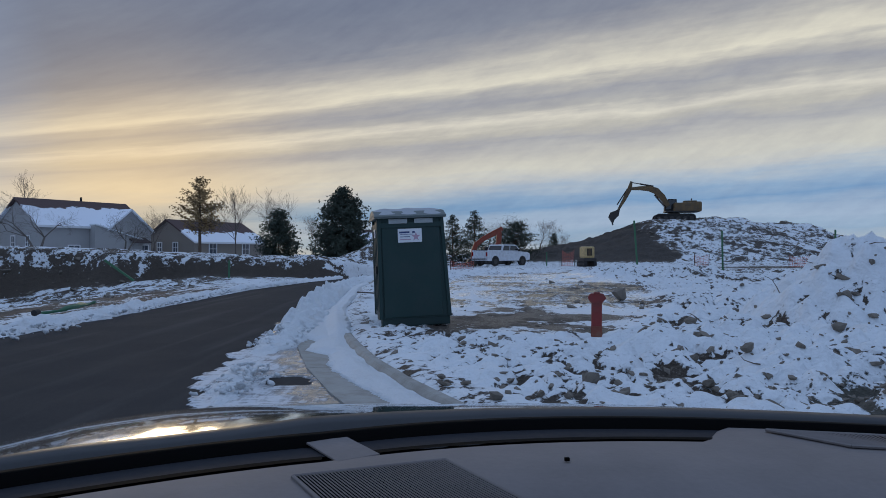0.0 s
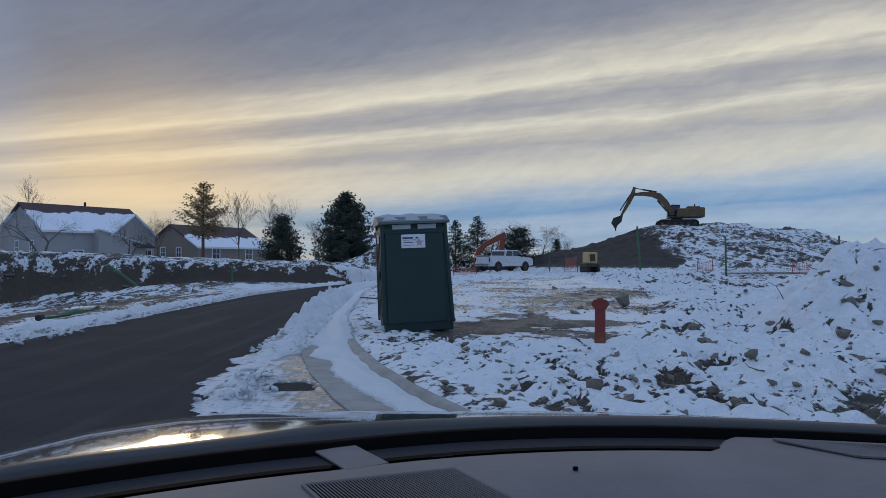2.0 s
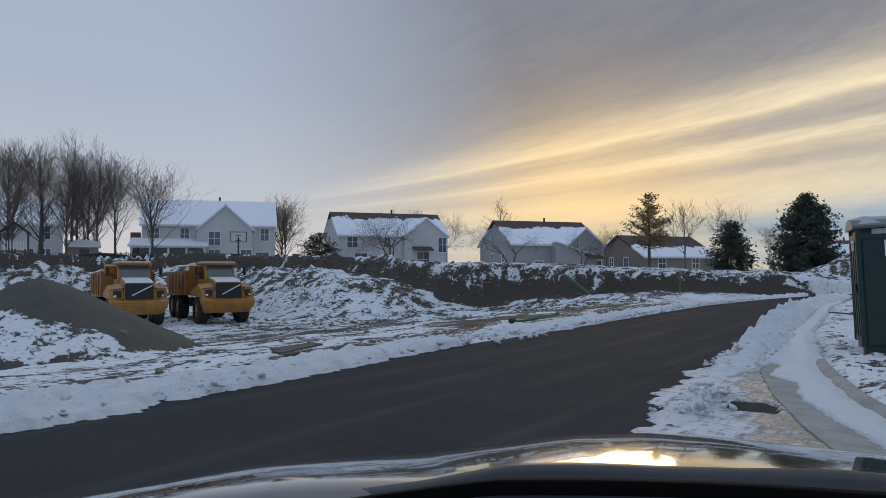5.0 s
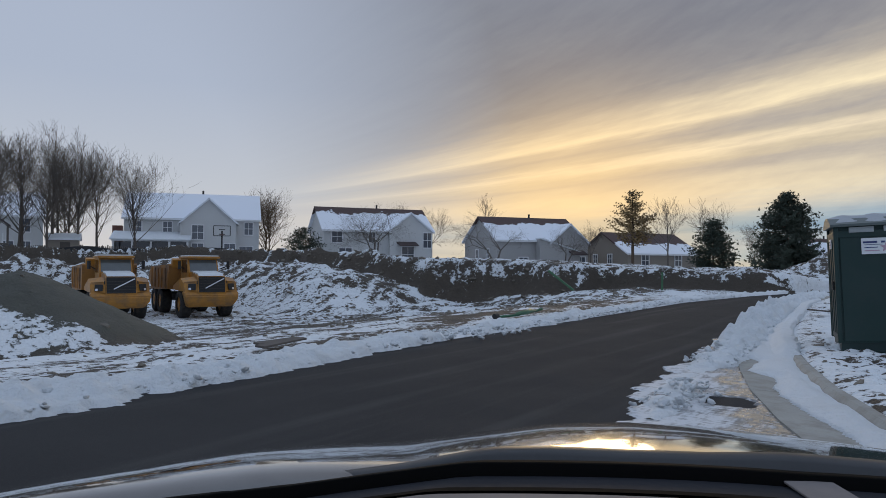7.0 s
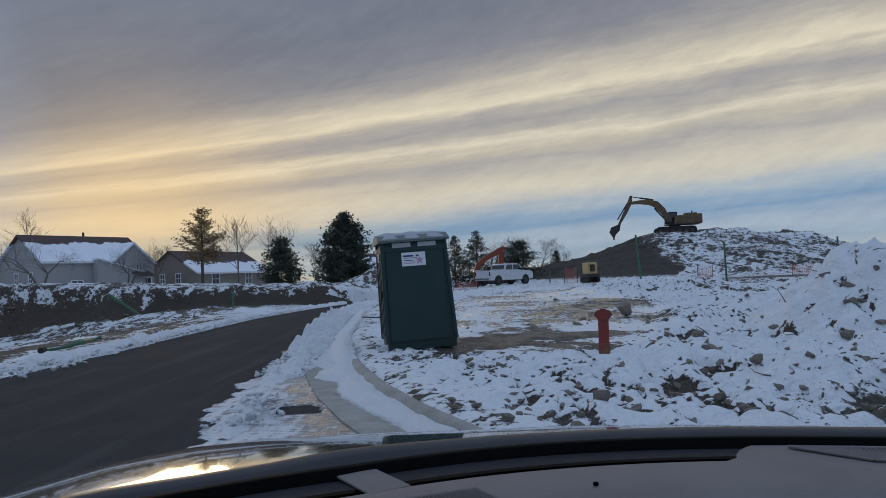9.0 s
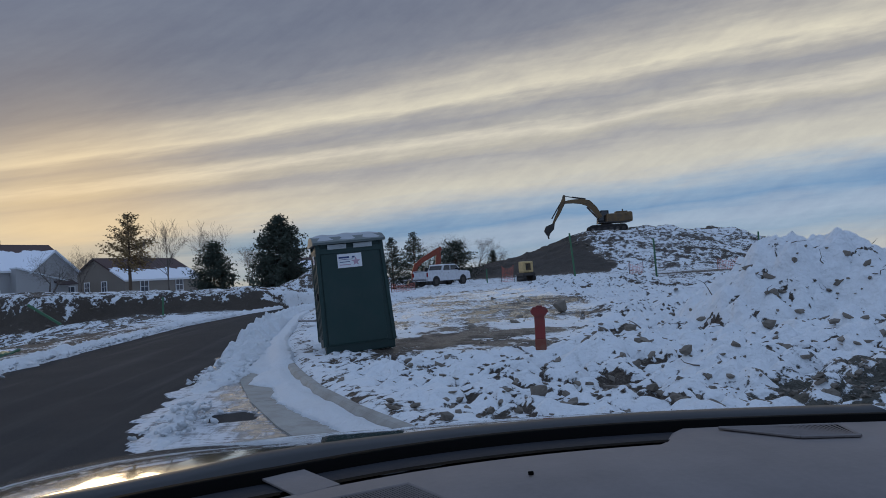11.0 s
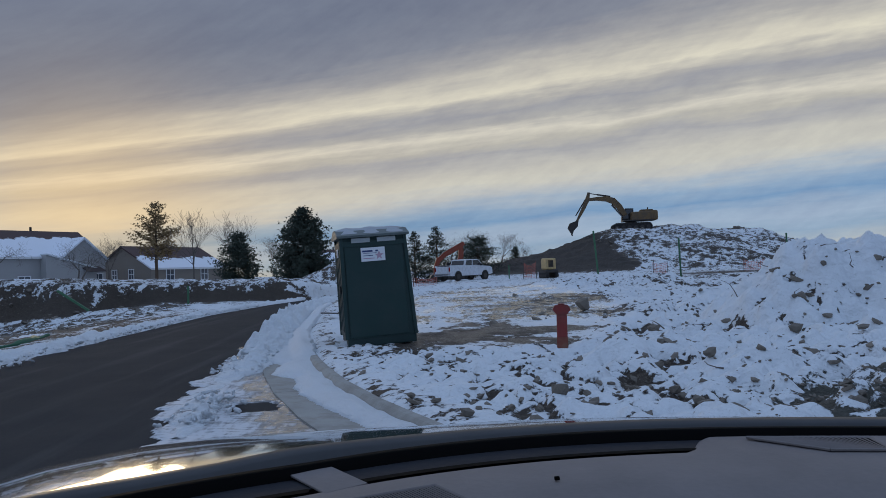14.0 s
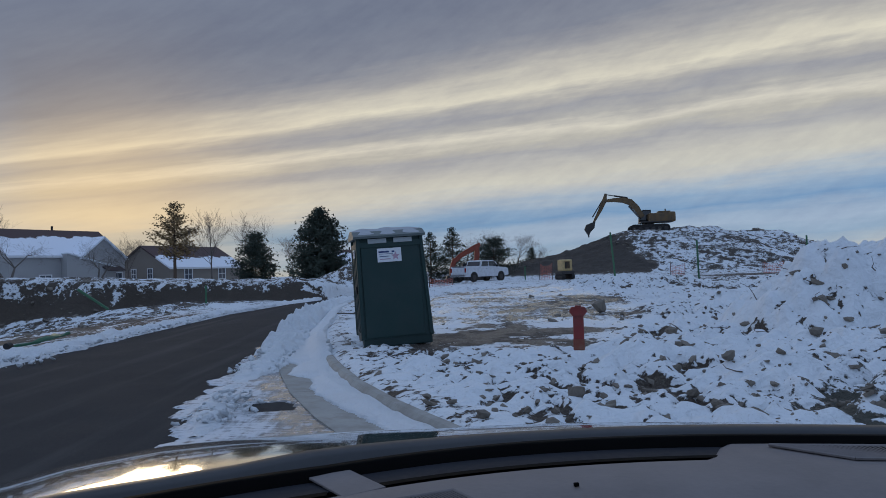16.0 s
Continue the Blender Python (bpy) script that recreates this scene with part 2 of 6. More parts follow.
def roof_material():
    """Dark red-brown shingles under patchy snow, bare near the ridge."""
    m, n, b = material("snowy_roof", 0.8)
    uv = n.add("ShaderNodeAttribute")
    uv.attribute_name = "up"
    c = coords(n)
    e = n.math("ADD", uv.outputs["Fac"], n.math("MULTIPLY", n.math("SUBTRACT", n.noise(c, 0.45, 5, 0.6), 0.5), 0.9))
    f = n.ramp(e, [(0.80, 0.0), (0.84, 1.0)])
    n.t.links.new(n.mix(f, (0.80, 0.83, 0.88), (0.085, 0.050, 0.045)), b.inputs["Base Color"])
    return m


M = {
    "ground": ground_material(), "asphalt": asphalt_material(), "snow": snow_material("snow", 0.12), 
    "slush": slush_material(), "roof": roof_material(),
    "concrete": plain("concrete", (0.33, 0.325, 0.30), 0.8, grain=0.2, scale=4, relief=0.01, dirt=(0.2, 0.18, 0.15), dirt_amount=0.5),
    "stone": plain("stone", (0.185, 0.160, 0.130), 0.85, grain=0.5, scale=3, relief=0.02),
    "green_plastic": plain("green_plastic", (0.008, 0.036, 0.032), 0.6, grain=0.25, scale=2.5, dirt=(0.025, 0.042, 0.040), dirt_amount=0.4),
    "dark_green": plain("dark_green_plastic", (0.008, 0.03, 0.028), 0.55, grain=0.2),
    "roof_plastic": plain("roof_plastic", (0.10, 0.125, 0.12), 0.5), "pale_plastic": plain("pale_plastic", (0.42, 0.45, 0.45), 0.5),
    "frost": plain("frosted_roof", (0.37, 0.39, 0.41), 0.7, grain=0.25, scale=5, relief=0.01),
    "white": plain("white_print", (0.75, 0.76, 0.78), 0.45, grain=0.05),
    "navy": plain("navy_print", (0.03, 0.05, 0.16), 0.5), "pink": plain("pink_print", (0.50, 0.33, 0.40), 0.5),
    "grey_siding": plain("grey_siding", (0.37, 0.36, 0.35), 0.7, grain=0.08, scale=0.8), "siding": plain("pale_siding", (0.58, 0.58, 0.57), 0.7, grain=0.08, scale=0.8), "tan_siding": plain("tan_siding", (0.25, 0.215, 0.18), 0.7, grain=0.08, scale=0.8),
    # window_glass has a paler base that stands in for reflected sky
    "trim": plain("white_trim", (0.74, 0.74, 0.74), 0.6, grain=0.05), "pane": plain("window_glass", (0.09, 0.10, 0.12), 0.08, grain=0.2, spec=0.8),
    "shingle": plain("dark_shingle", (0.07, 0.05, 0.048), 0.85, grain=0.3), "brick": plain("brick", (0.20, 0.09, 0.07), 0.85, grain=0.3),
    "bark": plain("bark", (0.125, 0.104, 0.088), 0.9, grain=0.3), "brown_bark": plain("brown_bark", (0.11, 0.075, 0.05), 0.9, grain=0.3),
    "spruce": plain("spruce_needles", (0.058, 0.074, 0.054), 0.8, grain=0.5, scale=2), "pine": plain("pine_needles", (0.30, 0.20, 0.09), 0.8, grain=0.5, scale=2),
    "fence": plain("weathered_wood", (0.10, 0.085, 0.075), 0.85, grain=0.3), "black": plain("black_plastic", (0.012, 0.012, 0.013), 0.6, grain=0.2),
    "red": plain("red_paint", (0.22, 0.026, 0.022), 0.55, grain=0.3, scale=5, dirt=(0.12, 0.05, 0.04), dirt_amount=0.5),
    "rust": plain("rusty_paint", (0.20, 0.055, 0.035), 0.75, grain=0.35, scale=8, dirt=(0.20, 0.12, 0.08), dirt_amount=0.5), "orange": plain("orange_mesh", (0.62, 0.14, 0.09), 0.6, grain=0.15),
    "orange_steel": plain("orange_steel", (0.27, 0.048, 0.020), 0.5, grain=0.25, dirt=(0.08, 0.04, 0.03), dirt_amount=0.5),
    "yellow": plain("yellow_paint", (0.44, 0.19, 0.03), 0.45, grain=0.2, scale=2, dirt=(0.13, 0.09, 0.06), dirt_amount=0.55),
    "cat_yellow": plain("dull_yellow_paint", (0.16, 0.095, 0.035), 0.5, grain=0.25, scale=2, dirt=(0.06, 0.05, 0.04), dirt_amount=0.6),
    "pale_yellow": plain("pale_yellow_paint", (0.55, 0.39, 0.17), 0.5, grain=0.15, dirt=(0.2, 0.15, 0.1), dirt_amount=0.5),
    "rubber": plain("rubber", (0.016, 0.015, 0.015), 0.85, grain=0.3, dirt=(0.06, 0.05, 0.04), dirt_amount=0.5),
    "steel": plain("dark_steel", (0.05, 0.045, 0.042), 0.5, 0.3, grain=0.3), "chrome": plain("chrome", (0.6, 0.6, 0.62), 0.2, 0.9, grain=0.05),
    "car_white": plain("white_car_paint", (0.62, 0.64, 0.67), 0.28, grain=0.05, dirt=(0.35, 0.33, 0.32), dirt_amount=0.3),
    # truck windscreen glass: reflected sky is painted into the grey base
    "skylit_glass": plain("skylit_glass", (0.10, 0.115, 0.12), 0.12, grain=0.2, spec=0.8), "worn_yellow": plain("worn_yellow_paint", (0.34, 0.15, 0.035), 0.6, grain=0.3, scale=2, dirt=(0.10, 0.065, 0.045), dirt_amount=0.8), "dark_glass": plain("dark_glass", (0.012, 0.014, 0.018), 0.06, grain=0.1, spec=0.8), "lamp_red": plain("red_lens", (0.25, 0.015, 0.015), 0.25),
    "green_post": plain("bright_green_paint", (0.05, 0.15, 0.075), 0.6, grain=0.3), "green_paint": plain("green_paint", (0.03, 0.08, 0.045), 0.6, grain=0.3), "green_tarp": plain("green_tarp", (0.02, 0.13, 0.07), 0.45, grain=0.3),
    "hood": plain("bronze_metallic_paint", (0.034, 0.031, 0.029), 0.13, 0.5, grain=0.12, scale=5, spec=0.7, dirt=(0.20, 0.19, 0.18), dirt_amount=0.25),
    "dash": plain("grey_dash_vinyl", (0.205, 0.184, 0.178), 0.75, grain=0.26, scale=14, relief=0.0012, spec=0.25),
    "dash_dark": plain("dark_dash_plastic", (0.020, 0.022, 0.028), 0.7, grain=0.15, scale=10, spec=0.15),
    "ceramic": plain("black_ceramic_edge", (0.003, 0.003, 0.003), 0.8, spec=0.05),
    "cowl": plain("wiper_cowl", (0.012, 0.013, 0.016), 0.35, grain=0.3, scale=8, dirt=(0.03, 0.03, 0.032), dirt_amount=0.4),
}

coat = M["hood"].node_tree.nodes["Principled BSDF"]
coat.inputs["Coat Weight"].default_value, coat.inputs["Coat Roughness"].default_value = 1.0, 0.03

# ---- building helpers ----


def mesh_object(name, verts, faces, mat, parent=None, label="", smooth=False):
    me = bpy.data.meshes.new(name)
    me.from_pydata([tuple(v) for v in verts], [], faces)
    me.materials.append(M[mat] if isinstance(mat, str) else mat)
    if smooth:
        me.polygons.foreach_set("use_smooth", [True] * len(me.polygons))
    ob = new(name, me)
    if parent:
        ob.parent = parent
    return tagged(ob, label) if label else ob


def part(name, bm, mat, parent=None, label="", smooth=False):
    me = bpy.data.meshes.new(name)
    bm.to_mesh(me)
    bm.free()
    me.materials.append(M[mat])
    if smooth:
        me.polygons.foreach_set("use_smooth", [True] * len(me.polygons))
    ob = new(name, me)
    if parent:
        ob.parent = parent
    return tagged(ob, label) if label else ob


def empty(name, m, label, category, group="", kind=""):
    ob = new(name)
    ob.matrix_basis = m
    return tagged(ob, label, category, group, kind)


def box(bm, size, at, turn=(0, 0, 0), bevel=0.0):
    """A box of that size centred at a place; turn in degrees."""
    r = bmesh.ops.create_cube(bm, size=1.0, matrix=pose(*at, *turn) @ Matrix.Diagonal((*size, 1)))
    if bevel:
        edges = {e for v in r["verts"] for e in v.link_edges}
        bmesh.ops.bevel(bm, geom=list(edges), offset=bevel, segments=2, affect="EDGES", profile=0.6)
    return bm


def boxed(size, at, turn=(0, 0, 0), bevel=0.0):
    return box(bmesh.new(), size, at, turn, bevel)


def tube(bm, a, b, r0, r1=None, sides=8):
    a, b = Vector(a), Vector(b)
    m = Matrix.Translation((a + b) / 2) @ (b - a).to_track_quat("Z", "Y").to_matrix().to_4x4()
    bmesh.ops.create_cone(bm, cap_ends=True, segments=sides, radius1=r0, radius2=r0 if r1 is None else r1, depth=(b - a).length, matrix=m)
    return bm


def prism(bm, outline, width, m=None):
    """Extrudes an outline given in (y, z) to both sides along x."""
    m = m or Matrix()
    lo = [bm.verts.new(m @ Vector((-width / 2, y, z))) for y, z in outline]
    hi = [bm.verts.new(m @ Vector((width / 2, y, z))) for y, z in outline]
    k = len(outline)
    bm.faces.new(lo)
    bm.faces.new(hi[::-1])
    for i in range(k):
        bm.faces.new((lo[i], hi[i], hi[(i + 1) % k], lo[(i + 1) % k]))
    bmesh.ops.recalc_face_normals(bm, faces=bm.faces[:])
    return bm


def hashed(i, j, seed):
    v = np.sin(i * 127.1 + j * 311.7 + seed * 74.7) * 43758.5453
    return v - np.floor(v)


def field(x, y, scale, seed=0, octaves=4, gain=0.5):
    """Smooth value noise on arrays, about -1 to 1."""
    total, amp, size = 0.0, 1.0, 0.0
    for o in range(octaves):
        u, v = x * scale + 17.3 * o, y * scale - 9.1 * o
        i, j = np.floor(u), np.floor(v)
        f, g = u - i, v - j
        f, g = f * f * (3 - 2 * f), g * g * (3 - 2 * g)
        h = (hashed(i, j, seed) * (1 - f) + hashed(i + 1, j, seed) * f) * (1 - g) + (hashed(i, j + 1, seed) * (1 - f) + hashed(i + 1, j + 1, seed) * f) * g
        total, size = total + amp * (2 * h - 1), size + amp
        amp, scale = amp * gain, scale * 2.03
    return total / size


def step(a, b, v):
    t = np.clip((v - a) / (b - a), 0, 1)
    return t * t * (3 - 2 * t)


# ---- ground ----
ROAD_Y = [-60, 0, 3, 10, 20, 28, 36, 42, 60]
ROAD_LEFT = [-7.3, -7.2, -7.2, -7.6, -7.6, -7.7, -6.8, -5.4, 1.0]
KERB_Y = [-60, -6, 0, 3.5, 6.15, 7.24, 9.04, 10.85, 13.0, 16.2, 27.0, 36.0, 42.0, 60.0]
KERB_BACK = [22.0, 4.9, 2.5, 1.25, 0.30, -0.20, -0.83, -1.32, -1.80, -2.3, -3.2, -3.2, -2.1, 4.6]


def road_left(y):
    return np.interp(y, ROAD_Y, ROAD_LEFT)


def kerb_back(y):
    return np.interp(y, KERB_Y, KERB_BACK)


BANK_X = [-400, -70, -58, -50, -44, -36.5, -23, -14, -7, -2, 2]
BANK_Y = [-40, 10, 24, 34, 38, 36.5, 36.5, 39, 41, 44, 60]
BANK_TOP = [2.0, 1.85, 1.85, 1.9, 1.85, 1.83, 1.70, 1.28, 0.98, 0.85, 0.6]
RIDGE_X = [8, 14.2, 21, 23.3, 28.3, 32.7, 37.8, 40.8, 45.6, 47.2, 52.2, 56.6, 61]
RIDGE_Z = [0.4, 1.7, 3.1, 4.1, 5.55, 5.6, 5.8, 4.95, 5.1, 4.0, 2.9, 1.6, 0.3]


def bump_at(x, y, cx, cy, rx, ry, turn=0.0):
    c, s = math.cos(radians(turn)), math.sin(radians(turn))
    u, v = ((x - cx) * c + (y - cy) * s) / rx, (-(x - cx) * s + (y - cy) * c) / ry
    return np.sqrt(u * u + v * v)


def stony(x, y):
    """Where rubble shows through the snow, 0 to 1."""
    return step(0.06, 0.34, field(x + 0.4 * y, y * 1.3, 0.42, 25, 3))


def heights(x, y):
    """Height of the ground sheet and its layers of bare earth (with painted crease shade), wet, grit and dark soil."""
    far = np.hypot(x, y)
    z = 0.0 * x
    left = step(-8.5, -26.0, x) * step(46, 30, y)
    z = z - 1.5 * left
    right = step(-0.25, 0.25, x - kerb_back(y)) * step(250, 120, far)
    z = z + right * (0.09 + 0.0045 * np.clip(y, 0, 60))
    dirt, wet, grit, soil = 0 * x - 0.12, 0 * x, 0 * x, 0 * x
    # cut bank with the houses' lots above it
    by = np.interp(x, BANK_X, BANK_Y)
    edge = by + 0.9 * field(x, y, 0.35, 3, 3)
    top = np.interp(x, BANK_X, BANK_TOP) + 0.22 * field(x, y, 0.5, 4, 4)
    rise = step(-1.1, 0.0, y - edge) * step(-2.0, -7.5, x)
    lot = top - 0.9 * step(8, 40, y - edge) * step(-68, -48, x) + 0.25 * field(x, y, 0.05, 5, 3)
    z = z * (1 - rise) + lot * rise
    face = step(-1.5, -0.9, y - edge) * step(0.35, -0.15, y - edge) * step(-3.0, -7.5, x)
    soil = np.maximum(soil, (0.36 - 0.26 * step(-12, -24, x)) * step(-1.8, -0.8, y - edge) * step(0.5, 0.0, y - edge) * step(2, -1, x))
    dirt = dirt + face * (0.19 + 0.10 * step(-28, -20, x) - 0.14 * step(-0.7, -0.1, y - edge) + 0.16 * field(x, 3.0 * rise, 0.9, 29, 4) + 0.34 * field(x, 2.0 * y + 3.0 * rise, 2.3, 37, 3)) + 0.25 * step(-1.3, -1.0, y - edge) * step(-0.5, -0.8, y - edge) * (x < 0)
    tops = step(-0.1, 0.5, y - edge) * step(9.0, 4.0, y - edge) * step(2, -1, x)
    dirt = dirt + tops * (0.05 + 0.08 * step(-26, -18, x) + 0.16 * field(x, y, 0.9, 6, 4) + 0.30 * field(x, y, 3.1, 38, 2))
    z = z + tops * (0.16 * np.abs(field(x, y, 1.1, 7, 3)) + 0.14 * np.abs(field(x, y, 2.8, 49, 2)))
    # rubble slope in front of the bank
    foot = step(-9.0, -3.0, y - edge) * step(0.2, -1.2, y - edge) * step(-6.0, -12.0, x)
    lumps = np.clip(0.35 + 0.9 * field(x, y, 0.16, 8, 3), 0, 1.2)
    z = z + foot * (lumps * (0.40 + 0.75 * step(-18, -28, x)) + 0.18 * field(x, y, 1.1, 9, 4))
    talus = step(-10.0, -0.8, y - edge) * step(0.2, -0.8, y - edge) * step(-22, -33, x)
    z = z + talus * (2.0 + 0.5 * field(x, y, 0.35, 39, 3) + 0.45 * np.abs(field(x, y, 1.0, 40, 2)) + 0.30 * np.abs(field(x, y, 2.4, 47, 2)))
    dirt = dirt + talus * (-0.04 + 0.30 * step(0.22, 0.05, np.abs(field(x, y, 2.4, 47, 2))))
    dirt = dirt + foot * (0.07 + 0.30 * field(x, y, 0.8, 10, 4) + 0.36 * field(x, y, 2.6, 41, 3))
    # muddy worked strip beyond the road
    strip = step(0.8, 2.2, road_left(y) - x) * step(-30, -14, x) * step(38, 24, y)
    worked = step(0.5, 2.0, road_left(y) - x) * step(34, 26, y) * step(-34, -20, x)
    z = z + worked * 0.10 * field(x, y, 0.8, 11, 4)
    dirt = dirt + worked * (0.17 + 0.42 * field(x * 1.2, y * 0.35, 0.5, 12, 4) + 0.34 * field(x * 2.2, y * 0.5, 0.9, 50, 3))
    wet = np.maximum(wet, worked * 0.2)
    # gravel pile
    g = bump_at(x, y, -16.3, 7.2, 3.0, 3.6)
    z = z + 2.0 * np.maximum(0, 1 - g) ** 0.9 * (1 + 0.05 * field(x, y, 1.5, 13, 3))
    grit = np.maximum(grit, step(1.0, 0.9, g))
    pile_snow = step(0.3, 0.55, g) * step(1.0, 0.92, g) * step(0.2, 1.2, (x + 16.3) * 0.9 - (y - 7.2) * 1.0 - 1.3 + 0.9 * field(x, y, 0.9, 14, 3))
    dirt = dirt + step(1.0, 0.93, g) * (0.9 - 1.1 * pile_snow)
    # snow pile at the end of the bank
    g = bump_at(x, y, -4.4, 50.5, 5.4, 4.6)
    z = np.where(g < 1, np.maximum(z, 2.5 * np.maximum(0, 1 - g) + 0.45 * np.abs(field(x, y, 1.1, 15, 4))), z)
    heap = step(1.0, 0.88, g)
    dirt = dirt * (1 - heap) + heap * (-0.04 + 0.2 * field(x, y, 1.0, 33, 4) + 0.3 * field(x, y, 3.0, 46, 2))
    soil = soil * (1 - heap)
    # spoil mound with the excavator on it
    ridge = np.interp(x, RIDGE_X, RIDGE_Z) * (x > 8) * (x < 61)
    prof = np.where(y < 92, step(66, 92, y) ** 0.8, step(118, 94, y))
    shape = ridge * prof * (1 + 0.05 * field(x, y, 0.2, 16, 4)) + (ridge > 0.5) * prof * 0.5 * field(x, y, 0.6, 17, 5)
    z = z + shape
    on = step(0.15, 0.5, shape)
    dark = on * step(26.6, 25.4, x + 0.10 * (92 - y) + 1.2 * field(x, y, 0.25, 18, 3))
    z = z + dark * 0.35 * np.abs(field(x, y, 0.8, 42, 4)) + on * 0.30 * np.abs(field(x + 0.5 * y, y * 0.6, 0.55, 43, 4))
    dirt = dirt + on * (0.05 + 0.30 * field(x * 1.2 + 0.6 * y, y * 0.5, 0.35, 19, 4) + 0.20 * field(x, y, 0.9, 44, 3) + 0.16 * np.sin(41.0 * field(x, y, 0.7, 51, 3))) + on * 0.5 * step(1.2, 0.6, bump_at(x, y, 42.5, 92, 2.6, 3.0)) + dark * 0.8 + on * step(0.93, 1.0, prof) * 0.25
    soil = np.maximum(soil, np.maximum(dark, on * 0.5))
    # icy pad and muddy patch behind the cabin
    pad = bump_at(x, y, 3.4, 27, 5.0, 18.0, -8)
    padm = step(1.0, 0.75, pad)
    z = z - 0.05 * padm
    dirt = dirt + padm * (0.05 + 0.66 * field(x * 0.55, y * 0.75, 0.5, 20, 4))
    wet = np.maximum(wet, padm)
    mud = bump_at(x, y, 1.75, 14.3, 2.1, 2.6, -10)
    dirt = dirt + step(1.3, 0.5, mud + 0.8 * field(x, y, 0.9, 21, 4)) * (0.40 + 0.36 * field(x, y * 0.7, 2.2, 45, 3))
    wet = np.where(mud < 1.3, np.maximum(wet * 0.6, 0.6), wet)
    # snowy rubble to the right of the kerb
    rub = step(0.15, 0.9, x - kerb_back(y)) * step(60, 34, y) * (1 - 0.85 * padm) * (1 - 0.8 * step(1.3, 0.9, mud))
    big = step(1.5, 4.0, x - kerb_back(y))
    # snow drapes the stones in pillows; bare rock shows in the creases of some patches, and shade between pillows is
    # painted there too
    pillow, small = np.abs(field(x, y, 0.75, 22, 2)), np.abs(field(x, y, 1.9, 36, 2))
    tiny = np.abs(field(x, y, 4.2, 24, 2))
    patch = stony(x, y)
    z = z + rub * ((0.04 + 0.20 * big) * (pillow - 0.25) + (0.17 + 0.16 * big) * (small - 0.22) + 0.15 * (tiny - 0.22))
    shaded_crease = step(0.15, 0.03, small) + 0.8 * step(0.11, 0.02, tiny)
    dirt = dirt + rub * (-0.17 + 0.09 * patch + shaded_crease * (0.24 + 0.16 * patch + 0.06 * step(2.5, 0.5, x - kerb_back(y))))
    z = z - rub * 0.06 * patch * step(0.2, 0.0, small)
    z = z + 0.5 * step(1.2, 0.0, bump_at(x, y, 11.5, 38.5, 6.0, 6.0)) + 0.08 * step(1.2, 0.0, bump_at(x, y, 21, 42, 8, 7))
    # snow heap
    for cx, cy, rx, ry, top_z, sharp in ((8.95, 13.1, 1.8, 2.8, 1.40, 1.0), (7.15, 13.3, 1.15, 2.0, 0.95, 0.8), (7.9, 13.5, 1.1, 1.6, 0.30, 1.0), (13.5, 13.5, 4.6, 4.0, 0.9, 1.0), (7.6, 10.4, 1.8, 1.6, 0.22, 1.2)):
        g = bump_at(x, y, cx, cy, rx, ry) + 0.10 * field(x, y, 0.9, 31, 2)
        z = z + top_z * np.clip(1.06 - np.sqrt(g * g + 0.03), 0, 1) ** sharp
        dirt = dirt + step(1.1, 0.6, g) * (-0.10 + 0.10 * field(x, y, 1.3, 34, 4))
        z = z + step(1.1, 0.5, g) * min(top_z, 0.5) * (0.34 * np.abs(field(x, y, 0.95, 32, 2)) + 0.34 * np.abs(field(x, y, 2.2, 35, 2)) + 0.14 * np.abs(field(x, y, 4.6, 48, 2)))
        # shade between the heap's lumps, painted in through the dirt layer
        dirt = dirt + step(1.1, 0.7, g) * 0.13 * step(0.13, 0.03, np.abs(field(x, y, 2.2, 35, 2)))
    spot = bump_at(x, y, 5.0, 6.6, 2.0, 1.1, 25)
    dirt = dirt + 0.33 * step(1.2, 0.6, spot + 0.4 * field(x, y, 1.5, 26, 3))
    grit = np.maximum(grit, 0.8 * step(1.3, 0.9, spot))
    mid = step(10, 14, x) * step(1, 0, (x - 40) / 10) * step(22, 28, y) * step(70, 55, y)
    dirt = dirt + mid * 0.42 * (0.35 + field(x, y * 2.0, 0.25, 27, 4))
    # bed of the road and kerb
    bed = step(-0.25, 0.1, x - road_left(y)) * step(-0.04, -0.25, x - kerb_back(y))
    z = z * (1 - bed) - 0.10 * bed
    shoulder = step(-1.6, -0.1, x - road_left(y)) * (x < road_left(y) + 0.05)
    z = z + shoulder * 0.03
    dirt = dirt - 0.15 * shoulder
    # low rolling distance
    away = step(150, 900, far)
    z = z * (1 - away) + away * (-4 + 7 * field(x, y, 0.0016, 28, 3))
    return z, dirt, wet, grit, soil


def spaced(*runs):
    """Coordinates from runs of (start, end, spacing)."""
    return np.unique(np.concatenate([np.linspace(a, b, max(2, int(round((b - a) / s)) + 1)) for a, b, s in runs]).round(4))


xs = spaced((-2600, -400, 200), (-400, -100, 30), (-100, -62, 2.5), (-62, -9, 0.30), (-9, -2.5, 0.22), (-2.5, 10.0, 0.055), (10.0, 18, 0.14), (18, 64, 0.42), (64, 120, 6), (120, 400, 35), (400, 2600, 200))
ys = spaced((-2000, -100, 190), (-100, -10, 9), (-10, 4.6, 0.5), (4.6, 14.5, 0.055), (14.5, 30, 0.16), (30, 50, 0.2), (50, 120, 0.55), (120, 200, 8), (200, 600, 50), (600, 3000, 200))
gx, gy = np.meshgrid(xs, ys)
gz, *layers = heights(gx, gy)
nx, ny = len(xs), len(ys)
idx = np.arange(nx * ny).reshape(ny, nx)
quads = np.stack([idx[:-1, :-1], idx[:-1, 1:], idx[1:, 1:], idx[1:, :-1]], -1).reshape(-1, 4)
